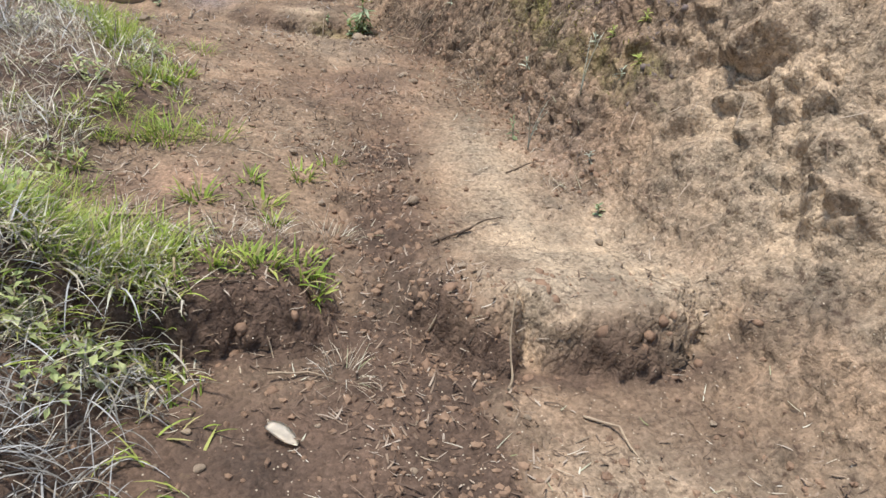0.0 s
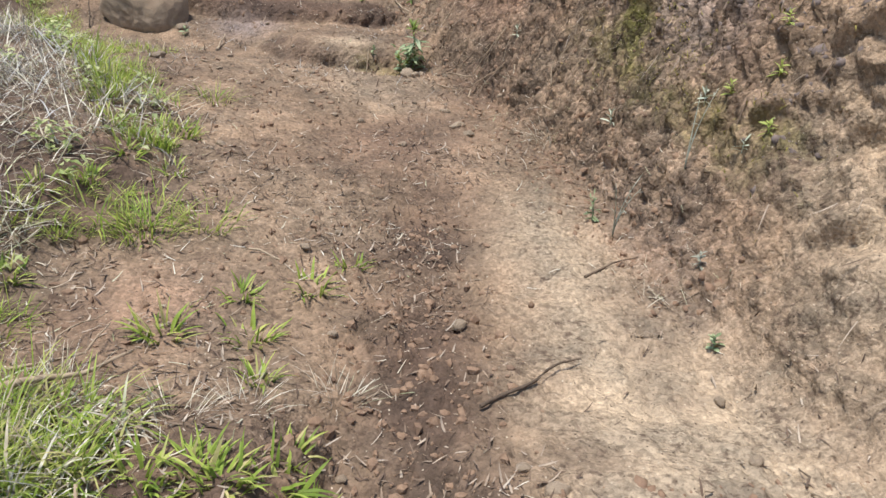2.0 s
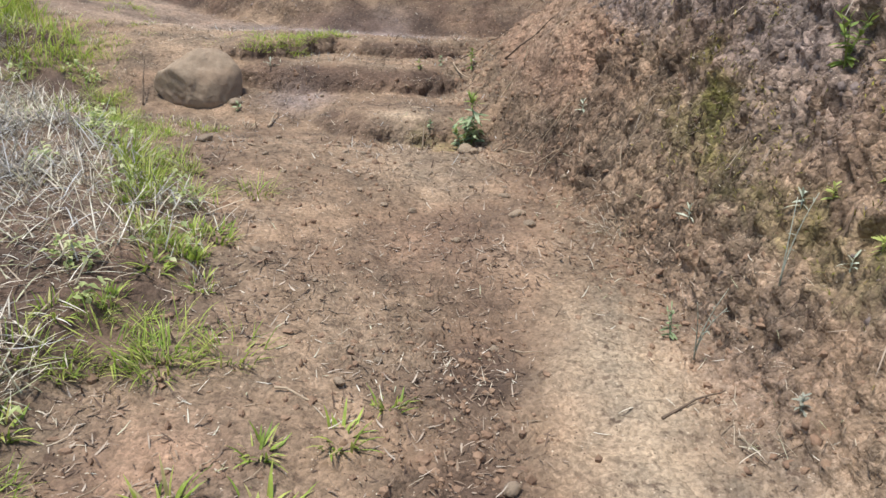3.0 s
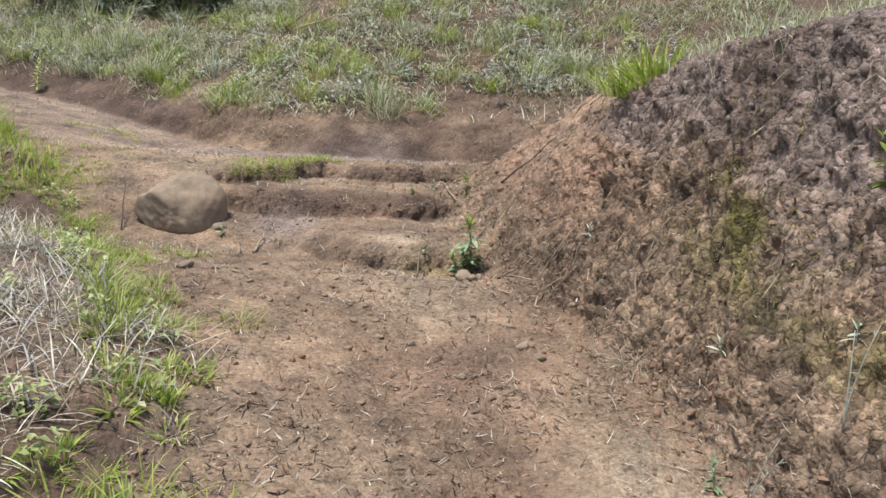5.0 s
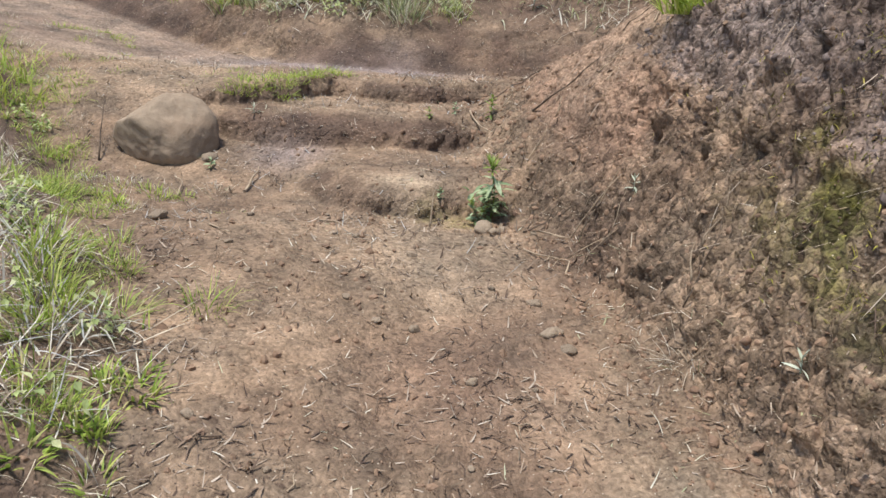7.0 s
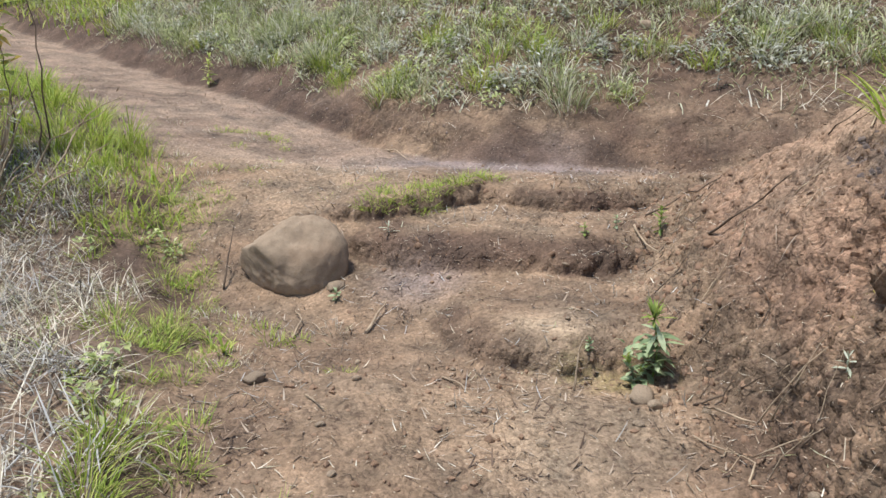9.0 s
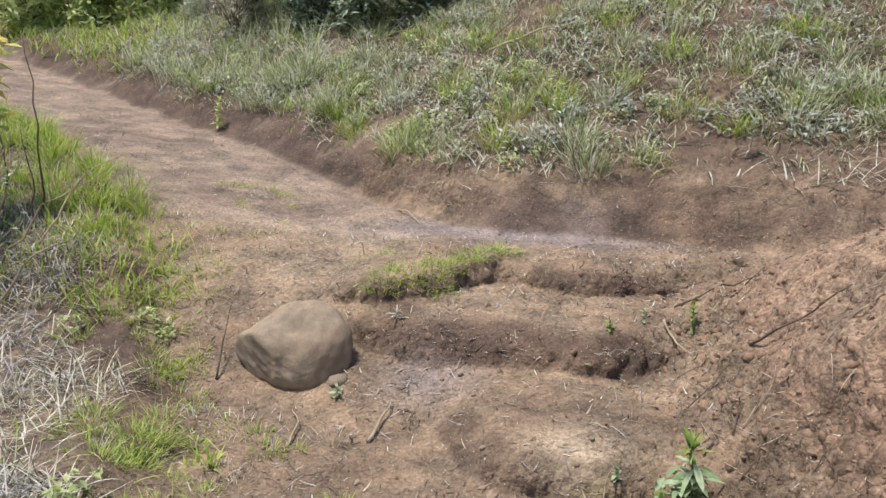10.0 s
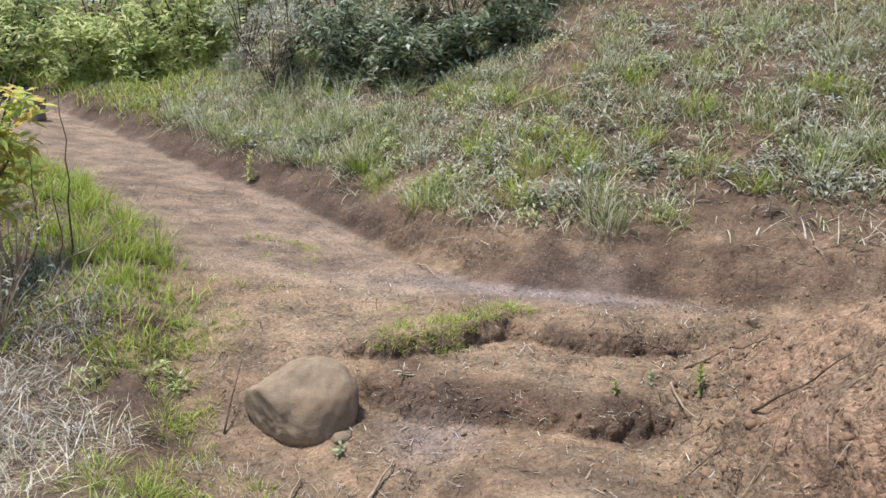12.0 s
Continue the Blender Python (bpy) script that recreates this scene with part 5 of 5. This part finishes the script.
for k, (x, y, a) in enumerate(((-3.5, 7.7, 0.5), (-3.6, 7.5, 2.4), (-3.4, 7.9, 1.2), (-3.3, 7.4, 0.2))):
    stick([(x, y, 0.02), (x + 0.25 * math.cos(a), y + 0.25 * math.sin(a), 0.28), (x + 0.6 * math.cos(a), y + 0.6 * math.sin(a), 0.45)], 0.007, TWIG, "bleached dry branch leaning in the verge tangle", 0.04)
DARK_LABEL = "dense dark green shrub on the hillside"
for x, y, h, w in ((-3.9, 13.75, 1.0, 1.3), (-3.2, 13.6, 0.9, 1.3), (-2.5, 13.6, 0.85, 1.3), (-1.8, 13.8, 0.8, 1.2), (-4.3, 14.6, 1.4, 1.5), (-2.2, 15.2, 1.4, 1.8), (-0.6, 15.4, 1.5, 1.7), (-3.4, 15.6, 1.7, 1.9)):
    bush(x, y, h * 0.9, w, DARK_LABEL, BUSH_DARK, 8, 30, 60, (0.13, 0.045), 0.05)
for x, y, h, w in ((-2.6, 14.5, 1.3, 1.7), (-1.4, 14.6, 1.2, 1.6), (-5.0, 13.9, 0.9, 1.1)):
    bush(x, y, h, w, "mound of dry brown stalks and dead leaves", STRAW, 16, 26, 60, (0.13, 0.014), 0.2)
for x, y, h, w in ((-5.0, 14.4, 1.3, 1.2), (-5.8, 14.8, 1.5, 1.3), (-5.4, 15.5, 1.8, 1.4), (-4.6, 15.6, 1.8, 1.4), (0.6, 15.2, 1.3, 1.5), (1.8, 14.8, 1.2, 1.5), (3.0, 14.2, 1.3, 1.6)):
    bush(x, y, h, w, "grey-green wiry shrub with dry stems", BUSH_GREY, 14, 28, 80, (0.08, 0.02), 0.15)
for x, y, h, w in ((-6.9, 15.6, 1.5, 1.2), (-8.4, 15.9, 1.4, 1.5), (-9.6, 16.0, 1.3, 1.6), (-11.0, 15.6, 1.8, 1.8), (-7.6, 16.2, 2.0, 1.6), (-7.0, 16.9, 2.2, 1.6), (-9.0, 17.5, 2.0, 2.0), (-10.3, 17.2, 2.4, 2.2), (-11.6, 16.6, 2.2, 2.0), (-12.6, 18.5, 2.8, 2.4)):
    bush(x, y, h, w, "tall light green shrub beyond the bend", BUSH_LIGHT, 9, 40, 42, (0.17, 0.06), 0.05)


def tree(x, y, height, width, label, leaf_mat, per=120):
    root = new("tree")
    root.location = on_ground(x, y, 0.05)
    tagged(root, label, "tree")
    trunk = [Vector((0.05 * math.sin(k), 0.04 * math.cos(2 * k), height * k / 9)) for k in range(10)]
    part("trunk", tube(trunk, [0.022 * height * (1 - 0.09 * k) for k in range(10)], 9), DARK_TWIG, root)
    centres, radii = [], []
    for k in range(26):
        t = rng.uniform(0.15, 1.0)
        a = 2.4 * k
        base = trunk[min(9, int(t * 9))]
        reach = width * 0.5 * (1.1 - 0.75 * t) * rng.uniform(0.6, 1.1)
        tip = base + Vector((math.cos(a) * reach, math.sin(a) * reach, -0.05 * height * rng.uniform(-0.5, 1.2)))
        line = [base.lerp(tip, j / 4) + Vector((0, 0, 0.12 * reach * math.sin(j / 4 * 3.1))) for j in range(5)]
        part("limb", tube(line, [0.006 * height * (1 - 0.2 * j) for j in range(5)], 5), DARK_TWIG, root)
        for j in (2, 3, 4):
            centres.append(tuple(line[j] + Vector(rng.normal(size=3)) * 0.12))
            radii.append(width * rng.uniform(0.07, 0.14))
    part("crown", leaf_cloud("crown", centres, radii, per, 0.16, 0.045, leaf_mat), leaf_mat, root)
    return root


for x, y, h, w in ((-10.5, 24, 7.0, 3.4), (-8.6, 22, 6.0, 3.0), (-13, 23, 7.5, 3.6)):
    tree(x, y, h, w, "tall blue-green tree in the shade beyond the bend", BLUE_LEAF)
for x, y, h, w in ((-16, 20, 6, 4), (-6, 23, 6, 4), (-3, 24, 6, 4), (0.5, 23, 5.5, 4), (4, 22, 5.5, 4), (-19, 15, 6, 4), (8, 20, 6, 4)):
    tree(x, y, h, w, "broad light green tree on the hillside", BUSH_LIGHT, 150)


def ground_leaves(name, spots, per, spread, leaf, material, label):
    centres = [tuple(on_ground(x, y) + Vector((0, 0, 0.05))) for x, y in spots]
    return tagged(new(name, leaf_cloud(name, centres, [spread * rng.uniform(0.6, 1.3) for _ in centres], per, leaf[0], leaf[1], material)), label, "plants", kind="stuff")


spots = slope_spots(420, -6.5, 2.8, 4.2)
spots = spots[(spots[:, 0] < 0.2) | (spots[:, 1] - back_foot(spots[:, 0]) > 1.1)]
ground_leaves("slope_weeds", spots[:260], 45, 0.16, (0.06, 0.022), BUSH_GREY, "low grey-green leafy growth on the hillside")
ground_leaves("slope_herbs", spots[260:], 40, 0.13, (0.05, 0.022), BUSH_LIGHT, "low light green leafy growth on the hillside")
verge_y = rng.uniform(2.1, 7.5, 30)
ground_leaves("verge_herbs", np.stack([left_edge(verge_y) - 0.1 - np.abs(rng.normal(size=30)) * 0.3, verge_y], -1), 26, 0.08, (0.035, 0.02), BUSH_LIGHT, "small green herbs among the dry verge grass")


# ---- grey block at the bend ----
def block():
    bm = bmesh.new()
    bmesh.ops.create_cube(bm, size=1.0)
    bmesh.ops.subdivide_edges(bm, edges=bm.edges[:], cuts=5, use_grid_fill=True)
    for v in bm.verts:
        p = v.co
        q = Vector([math.copysign(min(abs(c), 0.5), c) for c in p])
        v.co = Vector((q.x * 0.36, q.y * 0.3, q.z * 0.34)) * (1 - 0.06 * (p.length - 0.5)) + Vector([noise.noise(p * 3 + Vector((7 * j, 0, 0))) * 0.025 for j in range(3)])
    for f in bm.faces:
        f.smooth = True
    data = bpy.data.meshes.new("stone_block")
    bm.to_mesh(data)
    bm.free()
    data.materials.append(SLATE)
    ob = new("stone_block", data)
    ob.matrix_world = pose(-8.75, 13.75, drop(-8.75, 13.75)[0] + 0.14, 0, 0, 20)
    tagged(ob, "worn grey stone block at the bend of the path", "stone block")


block()
